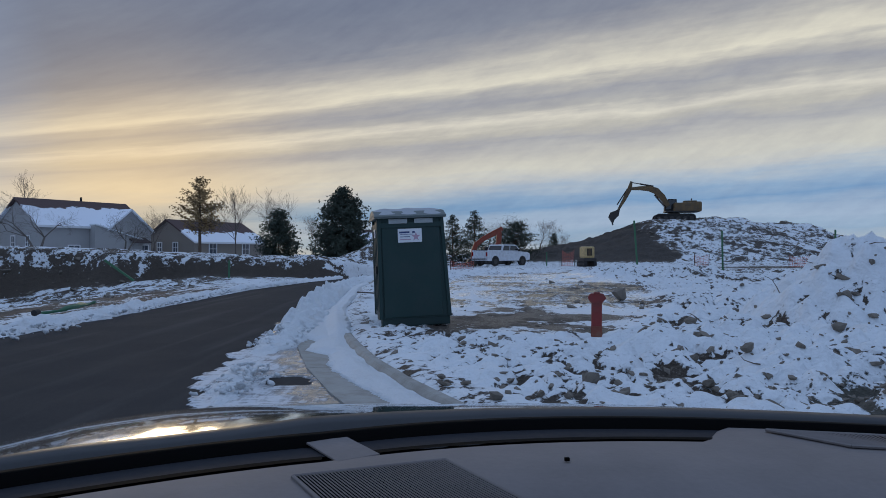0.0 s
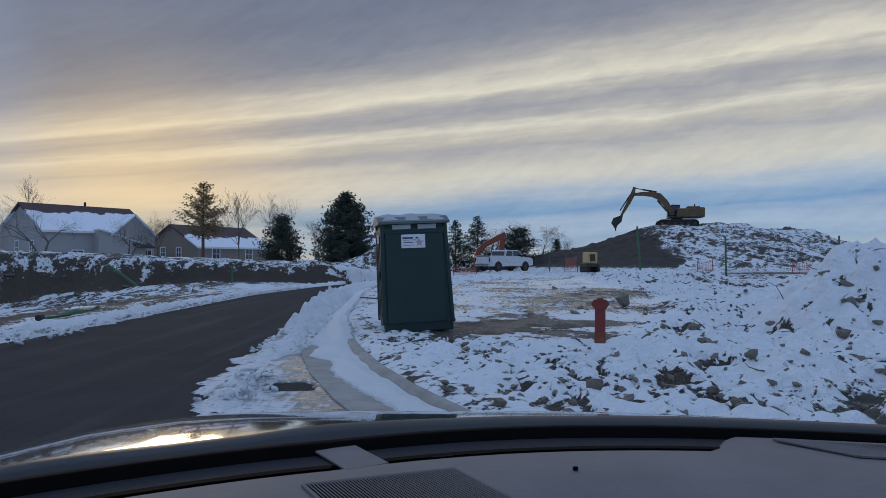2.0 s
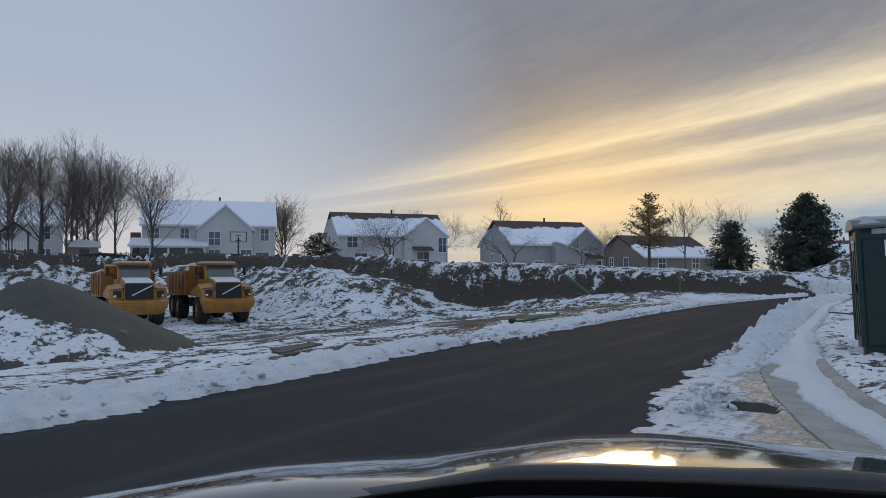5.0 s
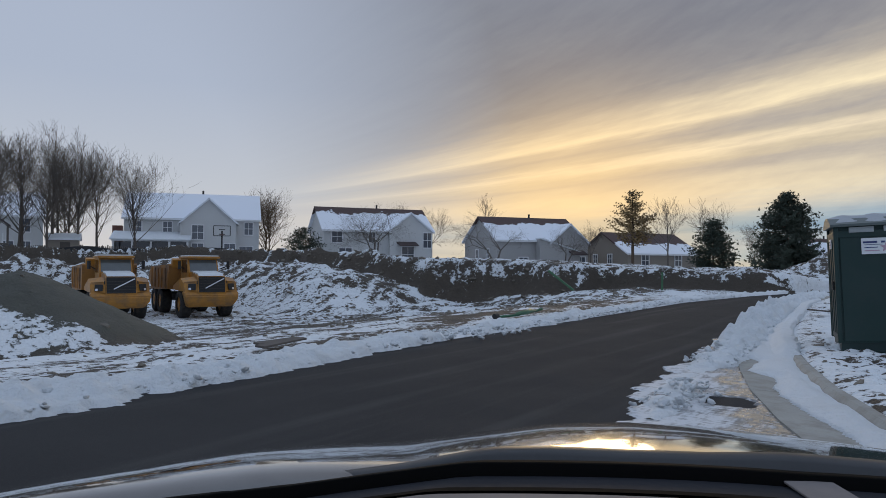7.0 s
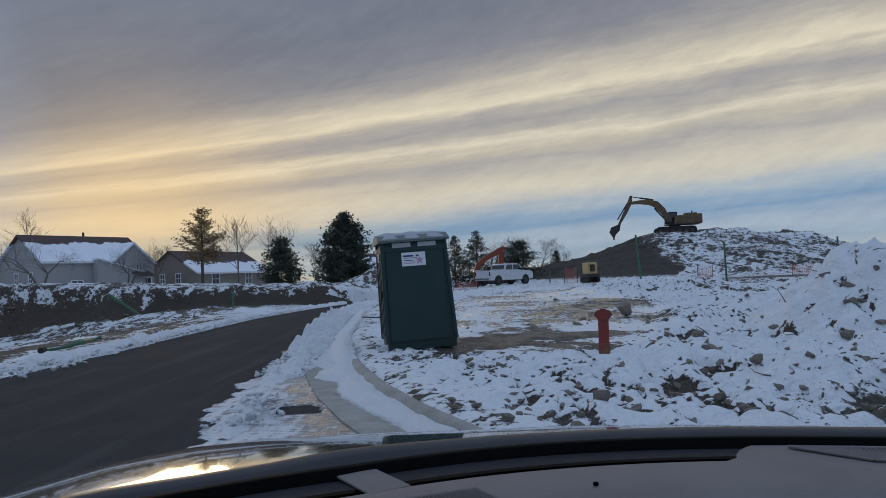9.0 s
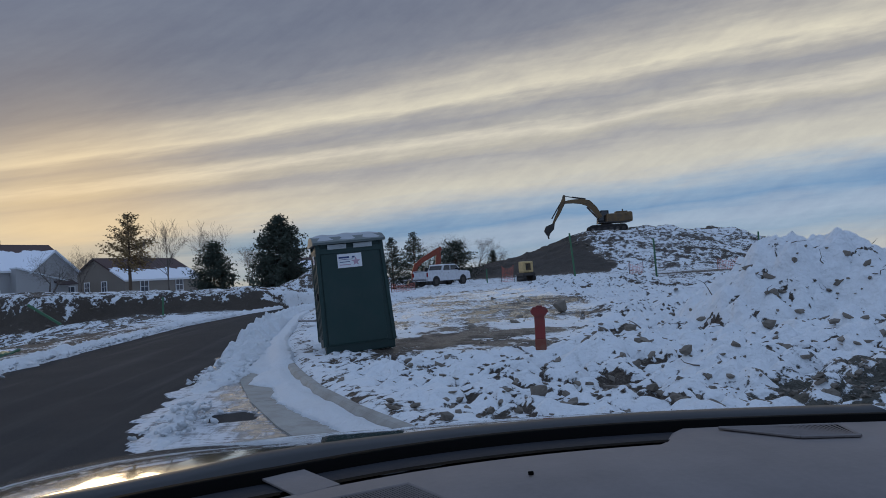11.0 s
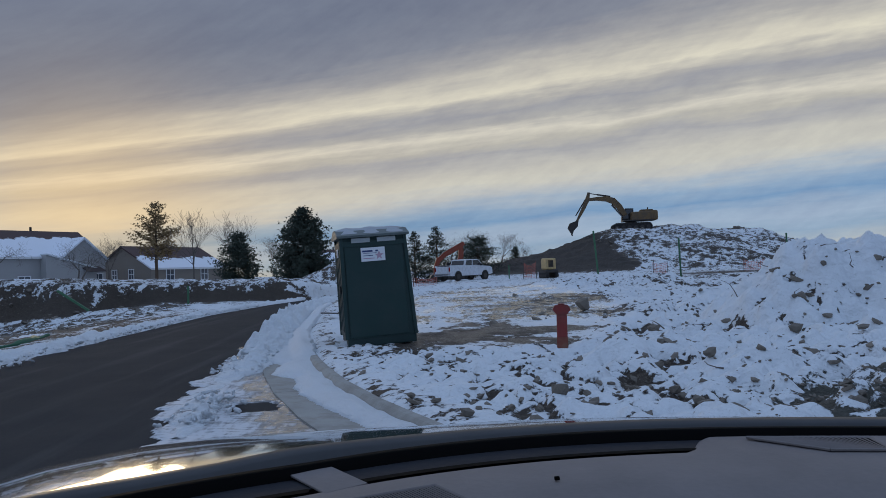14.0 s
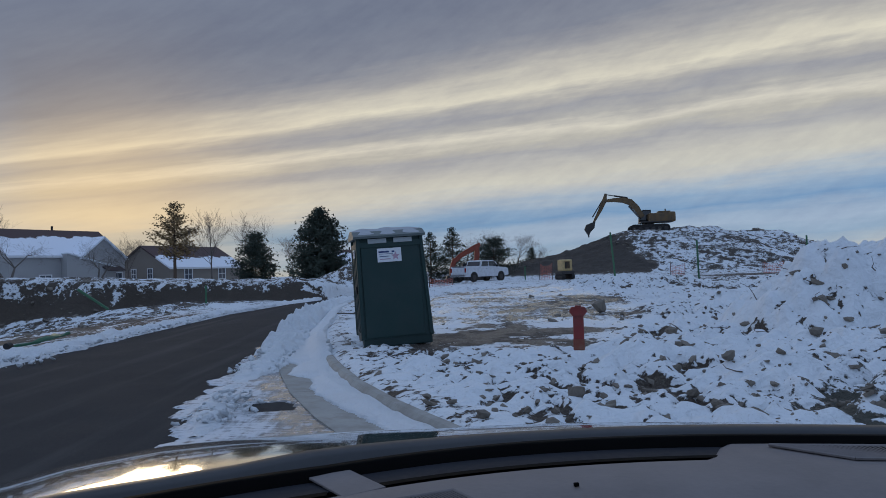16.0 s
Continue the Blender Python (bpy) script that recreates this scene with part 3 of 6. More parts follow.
me = bpy.data.meshes.new("ground")
me.vertices.add(nx * ny)
me.vertices.foreach_set("co", np.stack([gx, gy, gz], -1).astype(np.float32).ravel())
me.loops.add(quads.size)
me.loops.foreach_set("vertex_index", quads.astype(np.int32).ravel())
me.polygons.add(len(quads))
me.polygons.foreach_set("loop_start", np.arange(0, quads.size, 4, dtype=np.int32))
me.update(calc_edges=True)
me.polygons.foreach_set("use_smooth", [True] * len(quads))
for key, layer in zip(("dirt", "wet", "grit", "soil"), layers):
    me.attributes.new(key, "FLOAT", "POINT").data.foreach_set("value", np.broadcast_to(layer, gx.shape).astype(np.float32).ravel())
me.materials.append(M["ground"])
tagged(new("ground", me), "snow-dusted construction ground with bare mud, rubble and spoil heaps", "ground", kind="structure")


def ground_z(x, y):
    return float(heights(np.array([float(x)]), np.array([float(y)]))[0][0])


def strip(name, left, right, y0, y1, pace, mat, label, category, across=2, rise=None):
    """A sheet between two lines that run along y."""
    yy = np.arange(y0, y1 + pace / 2, pace)
    verts, faces = [], []
    for y in yy:
        a, b = float(left(y)), float(right(y))
        for k in range(across + 1):
            f = k / across
            verts.append((a + (b - a) * f, y, rise(f, y) if rise else 0.0))
    for i in range(len(yy) - 1):
        for k in range(across):
            p = i * (across + 1) + k
            faces.append((p, p + 1, p + across + 2, p + across + 1))
    return tagged(mesh_object(name, verts, faces, mat, smooth=True), label, category, kind="structure")


strip("road", lambda y: road_left(y) - 0.15, lambda y: kerb_back(y) - 0.88, -58, 58, 0.5, "asphalt", "dark grey asphalt road with faint tyre marks", "road", 6,
      lambda f, y: 0.05 * math.sin(math.pi * f) - 0.02)


def kerb_profile():
    """Kerb and gutter in segments with open joints between them."""
    y = -12.0
    kerb = empty("kerb", Matrix(), "pale grey concrete kerb and gutter with snow lying in it", "kerb", kind="structure")
    cross = [(-0.92, -0.10), (-0.92, 0.012), (-0.20, -0.012), (-0.15, 0.06), (-0.115, 0.095), (-0.03, 0.10), (0.0, 0.08), (0.0, -0.10)]
    while y < 52:
        long = 3.0
        ends = []
        verts, faces = [], []
        for k in range(5):
            yy = y + 0.006 + (long - 0.012) * k / 4
            slope = float(kerb_back(yy + 0.3) - kerb_back(yy - 0.3)) / 0.6
            nrm = Vector((1, -slope, 0)).normalized()
            for u, z in cross:
                verts.append((float(kerb_back(yy)) + nrm.x * u, yy + nrm.y * u, z))
        c = len(cross)
        for k in range(4):
            for i in range(c):
                faces.append((k * c + i, k * c + (i + 1) % c, (k + 1) * c + (i + 1) % c, (k + 1) * c + i))
        faces += [tuple(range(c))[::-1], tuple(range(4 * c, 5 * c))]
        mesh_object("kerb_segment", verts, faces, "concrete", kerb)
        y += long


kerb_profile()

# ---- the car that carries the view ----
CAR_TURN = 9.0
RIM = np.polyfit([-0.95, -0.83, -0.64, -0.424, -0.179, 0.124, 0.343, 0.674, 1.02], [0.596, 0.718, 0.871, 1.029, 1.172, 1.275, 1.285, 1.25, 1.134], 4)


def build_car():
    car = empty("car", pose(0, 0, 0, 0, 0, CAR_TURN), "bronze-grey car with grey vinyl dashboard, seen from its front seat", "car")
    centre = 0.36

    def rim(u, back=0.0):
        return float(np.polyval(RIM, u)) - back

    def sheet(name, mat, us, rows, label=""):
        """rows: functions of u that give (forward, height), from far to near."""
        verts, faces = [], []
        for u in us:
            for r in rows:
                v, z = r(u)
                verts.append((u, v, z))
        k = len(rows)
        for i in range(len(us) - 1):
            for j in range(k - 1):
                faces.append((i * k + j, i * k + j + 1, (i + 1) * k + j + 1, (i + 1) * k + j))
        return mesh_object(name, verts, faces, mat, car, label, True)

    us = np.linspace(-1.0, 1.16, 90)

    def gap(u):
        return float(np.interp(u, [0.66, 0.74], [0.122, 0.014]))

    # bonnet: a low crowned panel with two soft creases, falling away to both wings
    verts, faces = [], []
    turns, reach = np.linspace(74, -62, 130), np.linspace(0.0, 1.0, 70)
    for t in turns:
        drop = float(np.interp(t, [-60, -36, -23, -9, 0, 7, 12, 18, 23, 30, 37, 43, 51, 60, 75], [0.200, 0.207, 0.214, 0.220, 0.217, 0.2135, 0.214, 0.221, 0.233, 0.247, 0.2485, 0.250, 0.260, 0.266, 0.275]))
        crest = float(np.interp(t, [-60, -20, 0, 20, 40, 60], [1.6, 1.95, 2.0, 1.9, 1.6, 1.4]))
        sx, sy = -math.sin(radians(t)), math.cos(radians(t))
        near = 0.7
        while near < 1.6 and near * sy < rim(max(-1.0, min(1.16, near * sx))) + 0.02:
            near += 0.01
        end = min(2.65, (1.15 if sx < 0 else 1.25) / max(abs(sx), 0.01))
        for f in reach:
            r = near + (max(end, near + 0.3) - near) * f
            u, v = sx * r, sy * r
            z = 1.45 - r * (drop + 0.10 * (r - crest) ** 2) - 0.03 * math.exp(-(r - near) / 0.06)
            z += 0.004 * math.exp(-((u - 1.0 - 0.05 * v) / 0.06) ** 2)
            verts.append((u, v, z))
    k = len(reach)
    for i in range(len(turns) - 1):
        for j in range(k - 1):
            faces.append((i * k + j, (i + 1) * k + j, (i + 1) * k + j + 1, i * k + j + 1))
    mesh_object("bonnet", verts, faces, "hood", car, "glossy bronze-grey bonnet reflecting the sky", True)
    def brow(u):
        """Height of the dark panel between bonnet and glass."""
        return float(np.interp(u, [-1.0, -0.77, -0.6, -0.48, -0.40, -0.27, -0.155, -0.025, 0.13, 0.23, 0.46, 0.69, 1.2], [1.112, 1.114, 1.128, 1.148, 1.146, 1.137, 1.133, 1.136, 1.131, 1.128, 1.125, 1.126, 1.126]))

    def lift(u):
        return float(np.interp(u, [-1.0, -0.7, -0.48, -0.25, 0.0], [-0.01, 0.0, 0.02, 0.010, 0.0]))

    sheet("cowl", "cowl", us, [lambda u: (rim(u) + 0.19, brow(u) - 0.05), lambda u: (rim(u) + 0.12, brow(u) - 0.006), lambda u: (rim(u) + 0.10, brow(u)), lambda u: (rim(u) + 0.06, brow(u) - 0.006), lambda u: (rim(u) + 0.03, 1.06 + lift(u))],
          "dark glossy cowl panel under the wipers")
    sheet("glass_edge", "ceramic", us, [lambda u: (rim(u) + 0.045, 1.098 + lift(u)), lambda u: (rim(u) + 0.032, 1.122 + lift(u)), lambda u: (rim(u) - 0.005, 1.126 + lift(u)), lambda u: (rim(u) - 0.02, 1.10 + lift(u))], "black border of the windscreen")
    sheet("defroster_strip", "dash_dark", us, [lambda u: (rim(u) - 0.012, 1.108 + lift(u)), lambda u: (rim(u, 0.05), 1.112 + lift(u)), lambda u: (rim(u, 0.10), 1.114 + lift(u))], "dark defroster channel")
    for name, u0, u1 in (("defroster_slot", 0.07, 0.70), ("defroster_slot", -0.62, 0.0)):
        sheet(name, "ceramic", np.linspace(u0, u1, 30), [lambda u: (rim(u, 0.103), 1.1165 + lift(u)), lambda u: (rim(u, 0.124), 1.1175 + lift(u))], "black defroster slot")
    sheet("dashboard", "dash", us, [lambda u: (rim(u, gap(u)), 1.085 + lift(u)), lambda u: (rim(u, gap(u) + 0.003), 1.112 + lift(u)), lambda u: (rim(u, gap(u) + 0.018), 1.118 + lift(u)), lambda u: (rim(u, 0.30), 1.120 + lift(u) * 0.6),
                                    lambda u: (rim(u, 0.42), 1.112), lambda u: (rim(u, 0.50), 1.08), lambda u: (rim(u, 0.54), 0.95), lambda u: (rim(u, 0.55), 0.55)], "grey textured dashboard top")
    # bridge of vinyl between the two slots
    part("dash_bridge", boxed((0.075, 0.13, 0.004), (0.032, rim(0.03, 0.075), 1.1165), (0, 0, 24), 0.0015), "dash", car)
    # speaker grilles: a dark bed with fine ribs
    for corners, ribs, label in (([(-0.04, 1.02), (0.19, 1.066), (0.30, 0.78), (0.06, 0.76)], 46, "ribbed speaker grille"), ([(0.795, 1.155), (0.99, 1.075), (0.96, 1.0), (0.87, 1.035)], 22, "small ribbed speaker grille")):
        a, b, c, e = (Vector((*p, 1.1225)) for p in corners)
        bed = mesh_object("speaker_grille", [a, b, c, e], [(3, 2, 1, 0)], "ceramic", car, label)
        bm = bmesh.new()
        for k in range(ribs):
            f = (k + 0.5) / ribs
            p, q = a.lerp(b, f), e.lerp(c, f)
            tube(bm, p + Vector((0, 0, 0.001)), q + Vector((0, 0, 0.001)), 0.0013, sides=4)
        part("grille_ribs", bm, "dash", bed)
        bm = bmesh.new()
        for p, q in ((a, b), (b, c), (c, e), (e, a)):
            tube(bm, p, q, 0.003, sides=6)
        part("grille_frame", bm, "dash", bed)
    part("sun_sensor", boxed((0.008, 0.006, 0.006), (0.376, 1.034, 1.124), bevel=0.0015), "ceramic", car, "tiny black sensor")
    # unseen roof, sides and rear that close the cabin, added to shade the dashboard
    part("roof", boxed((1.7, 2.6, 0.06), (0.05, -0.95, 1.75), bevel=0.02), "hood", car, "unseen bronze-grey roof over a dark headliner, added to shade the dashboard")
    part("headliner", boxed((1.62, 2.5, 0.02), (0.05, -0.95, 1.705)), "dash_dark", car)
    for u, s in ((-1.10, -1), (1.20, 1)):
        part("door", boxed((0.07, 2.3, 0.62), (u, -1.05, 0.70), bevel=0.02), "hood", car)
        part("fender", boxed((0.07, 1.5, 0.30), (u, 0.95, 0.55), bevel=0.02), "hood", car)
        part("rear_pillar", boxed((0.08, 0.25, 0.8), (u * 0.82, -2.1, 1.38), (0, s * -14, 0), 0.02), "hood", car)
        for v in (1.75, -1.75):
            hub = tube(bmesh.new(), (u - s * 0.24, v, 0.39), (u + s * 0.03, v, 0.39), 0.39, sides=28)
            tyre = part("wheel", hub, "rubber", car)
            part("rim", tube(bmesh.new(), (u - s * 0.05, v, 0.39), (u + s * 0.045, v, 0.39), 0.25, sides=18), "steel", tyre)
    part("bumper", boxed((2.0, 0.14, 0.26), (0.05, 2.5, 0.48), bevel=0.05), "hood", car)
    part("tailgate", boxed((2.2, 0.12, 1.0), (0.05, -2.7, 0.9), bevel=0.05), "hood", car)
    part("rear_seat", boxed((1.9, 0.2, 1.0), (0.05, -1.6, 0.85), bevel=0.03), "dash_dark", car)
    part("cabin_floor", boxed((2.1, 5.1, 0.06), (0.05, -0.05, 0.38)), "dash_dark", car)
    return car


build_car()

# ---- snow on the road edge and in the gutter ----


def snow_sheet(name, x0, x1, y0, y1, pace, depth, mat, label, category, base=0.0):
    """A patch of snow on a fine grid; it lies wherever depth(x, y) is above zero."""
    ax, ay = np.meshgrid(np.arange(x0, x1, pace), np.arange(y0, y1, pace))
    dd = depth(ax, ay)
    keep = dd > 0
    cell = keep[:-1, :-1] | keep[:-1, 1:] | keep[1:, :-1] | keep[1:, 1:]
    ids = np.arange(ax.size).reshape(ax.shape)
    quads = np.stack([ids[:-1, :-1], ids[:-1, 1:], ids[1:, 1:], ids[1:, :-1]], -1)[cell]
    used = np.unique(quads)
    remap = np.zeros(ax.size, int)
    remap[used] = np.arange(len(used))
    bottom = base(ax, ay) if callable(base) else base
    pts = np.stack([ax, ay, bottom + np.clip(dd, -0.015, 9)], -1).reshape(-1, 3)[used]
    return tagged(mesh_object(name, pts.tolist(), remap[quads].tolist(), mat, smooth=True), label, category, kind="stuff")


def lumpy(x, y, seed, scale=3.0):
    return np.abs(field(x, y, scale, seed, 3)) + 0.5 * np.abs(field(x, y, scale * 2.7, seed + 1, 2))


def road_top(x, y):
    f = np.clip((x - road_left(y)) / np.maximum(kerb_back(y) - 0.88 - road_left(y), 0.1), 0, 1)
    return 0.05 * np.sin(np.pi * f) - 0.02


SLUSH_Y = [5.0, 6.6, 7.2, 9.0, 10.4, 13.2, 16, 22, 31, 36]
SLUSH_X = [-2.0, -2.25, -2.52, -2.85, -2.95, -3.2, -3.5, -3.9, -4.4, -4.6]


def slush_depth(x, y):
    inside = x - np.interp(y, SLUSH_Y, SLUSH_X) + 0.28 * field(x * 0.5, y * 2.4, 1.5, 41, 3)
    inside = np.minimum(inside, kerb_back(y) - 0.90 - x)
    hole = bump_at(x, y, -1.76, 7.85, 0.30, 0.36, 25)
    inside = np.minimum(inside, (hole - 1 + 0.4 * field(x, y, 3, 42, 2)) * 0.3)
    return np.where(inside > 0, 0.012 + 0.012 * field(x, y, 4, 43, 2) + 0.03 * np.minimum(inside, 0.3), -0.02)


snow_sheet("slush", -5.0, 0.4, 4.6, 30, 0.045, slush_depth, "slush", "thin rutted slush and wet ice along the road edge", "slush", road_top)


def windrow_depth(x, y):
    mid = np.interp(y, [6.6, 9.0, 12, 16, 22, 30, 40], [-2.1, -2.55, -2.65, -3.05, -3.6, -4.1, -4.3])
    wide = np.interp(y, [6.6, 7.4, 8.4, 9.6, 11, 14, 20, 40], [0.10, 0.30, 0.26, 0.14, 0.36, 0.42, 0.5, 0.5])
    r = 1 - ((x - mid) / wide) ** 2 + 0.8 * field(x, y, 1.4, 44, 3) + 0.5 * field(x, y, 4.5, 52, 3)
    tall = np.interp(y, [6.5, 8.5, 9.6, 12, 16, 21, 24, 40], [0.05, 0.06, 0.02, 0.17, 0.22, 0.40, 0.30, 0.14])
    return np.where(r > 0.15, tall * np.minimum(1.2, 1.3 * np.sqrt(np.maximum(r - 0.15, 0))) * (0.45 + 1.0 * lumpy(x, y, 45, 2.2)) - 0.008, -0.02)


snow_sheet("snow_windrow", -5.6, -1.2, 6.4, 40, 0.04, windrow_depth, "snow", "ploughed windrow of lumpy snow beside the kerb", "snow bank", road_top)


def gutter_depth(x, y):
    s = x - kerb_back(y)
    lip = np.interp(y, [4, 6.5, 7.5, 9.0, 9.9, 10.3, 11.5, 12, 13, 20], [-0.50, -0.56, -0.62, -0.70, -0.60, -0.90, -0.60, -0.95, -1.05, -1.1])
    inside = np.minimum(s - lip + 0.12 * field(x, y, 1.8, 46, 3), -0.09 - s + 0.08 * field(x, y, 2.2, 47, 3))
    far = step(11.2, 12.6, y)
    inside = np.minimum(inside + far * 0.10, 0.4)
    return np.where(inside > 0, 0.02 + 0.20 * np.minimum(inside, 0.25) + 0.02 * field(x, y, 2.5, 48, 2) + 0.10 * np.clip(s + 0.22, 0, 0.2) + far * 0.15 * step(-0.45, -0.15, s), -0.02)


snow_sheet("gutter_snow", -4.6, 2.2, 4.6, 30, 0.028, gutter_depth, "snow", "smooth snow lying in the concrete gutter", "snow", 0.0)


def verge_depth(x, y):
    s = road_left(y) - x
    r = 1 - ((s - 0.45) / np.interp(y, [1, 9, 12, 14, 20, 40], [0.95, 0.6, 0.40, 0.6, 0.36, 0.36])) ** 2 + 0.7 * field(x, y, 1.1, 49, 3) + 0.45 * field(x, y, 4.0, 51, 3)
    gap = step(0.8, 1.4, bump_at(x, y, -7.9, 11.8, 0.7, 0.6))
    return np.where(r > 0.2, 0.15 * gap * np.minimum(1.1, 1.3 * np.sqrt(np.maximum(r - 0.2, 0))) * (0.4 + 1.1 * lumpy(x, y, 50, 2.0)) - 0.02 * (1 - gap), -0.03)


snow_sheet("verge_snow", -10.5, -5.8, 0.5, 44, 0.05, verge_depth, "snow", "lumpy ploughed snow along the far road edge", "snow bank", 0.0)

# ---- stones ----


def stone_mesh(name, seed, flat=0.7):
    rnd = random.Random(seed)
    bm = bmesh.new()
    bmesh.ops.create_icosphere(bm, subdivisions=1, radius=1.0)
    for v in bm.verts:
        v.co *= rnd.uniform(0.6, 1.1)
    for _ in range(5):
        cut = Vector((rnd.gauss(0, 1), rnd.gauss(0, 1), rnd.gauss(0, 1))).normalized()
        for v in bm.verts:
            over = v.co.dot(cut) - 0.55
            if over > 0:
                v.co -= cut * over
    for v in bm.verts:
        v.co.z *= flat
    me = bpy.data.meshes.new(name)
    bm.to_mesh(me)
    bm.free()
    me.materials.append(M["stone"])
    return me


STONES = [stone_mesh("rock", s, 0.55 + 0.08 * s) for s in range(6)]


def rubble(name, count, seed, place, size, label):
    """Many small stones in one object, each sunk a little into the ground."""
    rnd = random.Random(seed)
    base = [([v.co.copy() for v in m.vertices], [tuple(p.vertices) for p in m.polygons]) for m in STONES]
    verts, faces = [], []
    spots = []
    while len(spots) < count:
        p = place(rnd)
        if p:
            spots.append(p)
    zz = heights(np.array([p[0] for p in spots]), np.array([p[1] for p in spots]))[0]
    for (x, y), z in zip(spots, zz):
        vs, fs = rnd.choice(base)
        r = size(rnd, x, y)
        m = Matrix.Translation((x, y, float(z) - r * 0.05)) @ Euler((rnd.uniform(-0.5, 0.5), rnd.uniform(-0.5, 0.5), rnd.uniform(0, 6.28))).to_matrix().to_4x4() @ Matrix.Diagonal((r * rnd.uniform(0.7, 1.6), r * rnd.uniform(0.6, 1.1), r * rnd.uniform(0.5, 1.0), 1))
        o = len(verts)
        verts += [m @ v for v in vs]
        faces += [tuple(o + i for i in f) for f in fs]
    return tagged(mesh_object(name, verts, faces, "stone"), label, "rubble", kind="stuff")


def near_rubble(rnd):
    y = rnd.uniform(5.0, 15.5)
    x = float(kerb_back(y)) + 0.15 + rnd.random() ** 1.2 * 9
    spot = np.array([x]), np.array([y])
    if bump_at(*spot, 1.7, 13.6, 2.0, 1.8)[0] < 1.1 and rnd.random() < 0.8:
        return None
    show = float(stony(*spot)[0]) * (0.5 + 0.8 * float(np.abs(field(*spot, 1.9, 36, 2))[0] < 0.14))
    return (x, y) if rnd.random() < 0.10 + 0.9 * show else None


rubble("rubble", 620, 5, near_rubble, lambda r, x, y: 0.02 + 0.075 * r.random() ** 2.5, "grey-brown broken stones poking through the snow")
rubble("rubble", 1100, 10, lambda r: (5.0 + r.gauss(0, 1.1), 6.5 + r.gauss(0, 0.55)), lambda r, x, y: 0.012 + 0.05 * r.random() ** 3, "gravel and small stones on a bare patch")
rubble("rubble", 170, 11, lambda r: (6.8 + r.gauss(0, 1.8), 10.6 + r.gauss(0, 1.5)), lambda r, x, y: 0.03 + 0.09 * r.random() ** 2, "broken stones on the snow heap")
rubble("rubble", 900, 6, lambda r: (lambda x, y: (x, y) if x > kerb_back(y) + 0.5 and not (abs(x - 3.4 - 0.14 * (y - 27)) < 4 and r.random() < 0.9) else None)(r.uniform(-1, 26), r.uniform(15, 48)),
       lambda r, x, y: 0.03 + 0.13 * r.random() ** 3, "scattered broken stones across the snowy site")
rubble("rubble", 1500, 7, lambda r: (r.uniform(-48, -11), r.uniform(22, 38)), lambda r, x, y: 0.05 + 0.2 * r.random() ** 2.5, "stones and clods on the slope below the cut bank")
rubble("rubble", 2400, 8, lambda r: (r.uniform(24, 54), r.uniform(66, 92)), lambda r, x, y: 0.06 + 0.20 * r.random() ** 3, "clods and stones on the spoil mound")
rubble("rubble", 350, 9, lambda r: (lambda x, y: (x, y) if x < road_left(y) - 1.2 else None)(r.uniform(-20, -8.6), r.uniform(4, 26)), lambda r, x, y: 0.025 + 0.10 * r.random() ** 3, "clods on the muddy strip beside the road")

for k, (x, y, r, h) in enumerate([(3.99, 11.15, 0.13, 1.3), (3.55, 10.6, 0.16, 0.9), (3.85, 10.4, 0.11, 0.8), (5.05, 19.6, 0.26, 1.7), (6.3, 11.0, 0.15, 1.0), (7.0, 12.0, 0.16, 0.9), (1.06, 5.95, 0.10, 0.8),
                                  (2.8, 5.85, 0.10, 1.0), (3.4, 6.2, 0.09, 0.9), (2.7, 7.0, 0.12, 0.9), (2.55, 6.85, 0.10, 0.9), (1.5, 6.9, 0.11, 1.0), (6.9, 10.2, 0.14, 0.8), (5.4, 9.0, 0.12, 0.7),
                                  (4.2, 9.6, 0.11, 0.8), (3.2, 5.9, 0.08, 0.8), (0.5, 6.3, 0.09, 0.9), (4.9, 7.2, 0.09, 0.7), (0.0, 7.3, 0.075, 1.0), (0.25, 7.0, 0.07, 1.0)]):
    ob = new("rock", STONES[k % 6])
    ob.matrix_basis = pose(x, y, ground_z(x, y) + r * h * 0.35, 10 * k % 30, 7 * k % 25, 47 * k) @ Matrix.Diagonal((r, r * 0.85, r * h, 1))
    tagged(ob, "grey-brown broken rock half buried in snow", "rock", "rocks in the snow")

# clusters of broken rock: centre, reach and count
rnd = random.Random(31)
for cx, cy, reach, count in ((2.6, 6.2, 0.45, 8), (3.75, 10.7, 0.35, 12), (5.3, 7.4, 0.8, 12), (7.6, 11.9, 0.6, 8), (3.3, 8.6, 0.30, 9), (1.2, 6.5, 0.45, 7), (8.6, 11.4, 0.6, 7), (7.4, 9.6, 0.6, 6), (3.5, 16.5, 2.0, 7)):
    for k in range(count):
        x, y = cx + rnd.gauss(0, reach), cy + rnd.gauss(0, reach * 0.6)
        if x < kerb_back(y) + 0.3:
            continue
        r = 0.04 + 0.09 * rnd.random() ** 2
        ob = new("rock", STONES[rnd.randrange(6)])
        ob.matrix_basis = pose(x, y, ground_z(x, y) + r * 0.15, rnd.uniform(-35, 35), rnd.uniform(-35, 35), rnd.uniform(0, 360)) @ Matrix.Diagonal((r, r * rnd.uniform(0.6, 0.9), r * rnd.uniform(0.6, 1.1), 1))
        tagged(ob, "grey-brown broken rock half buried in snow", "rock", "rocks in the snow")


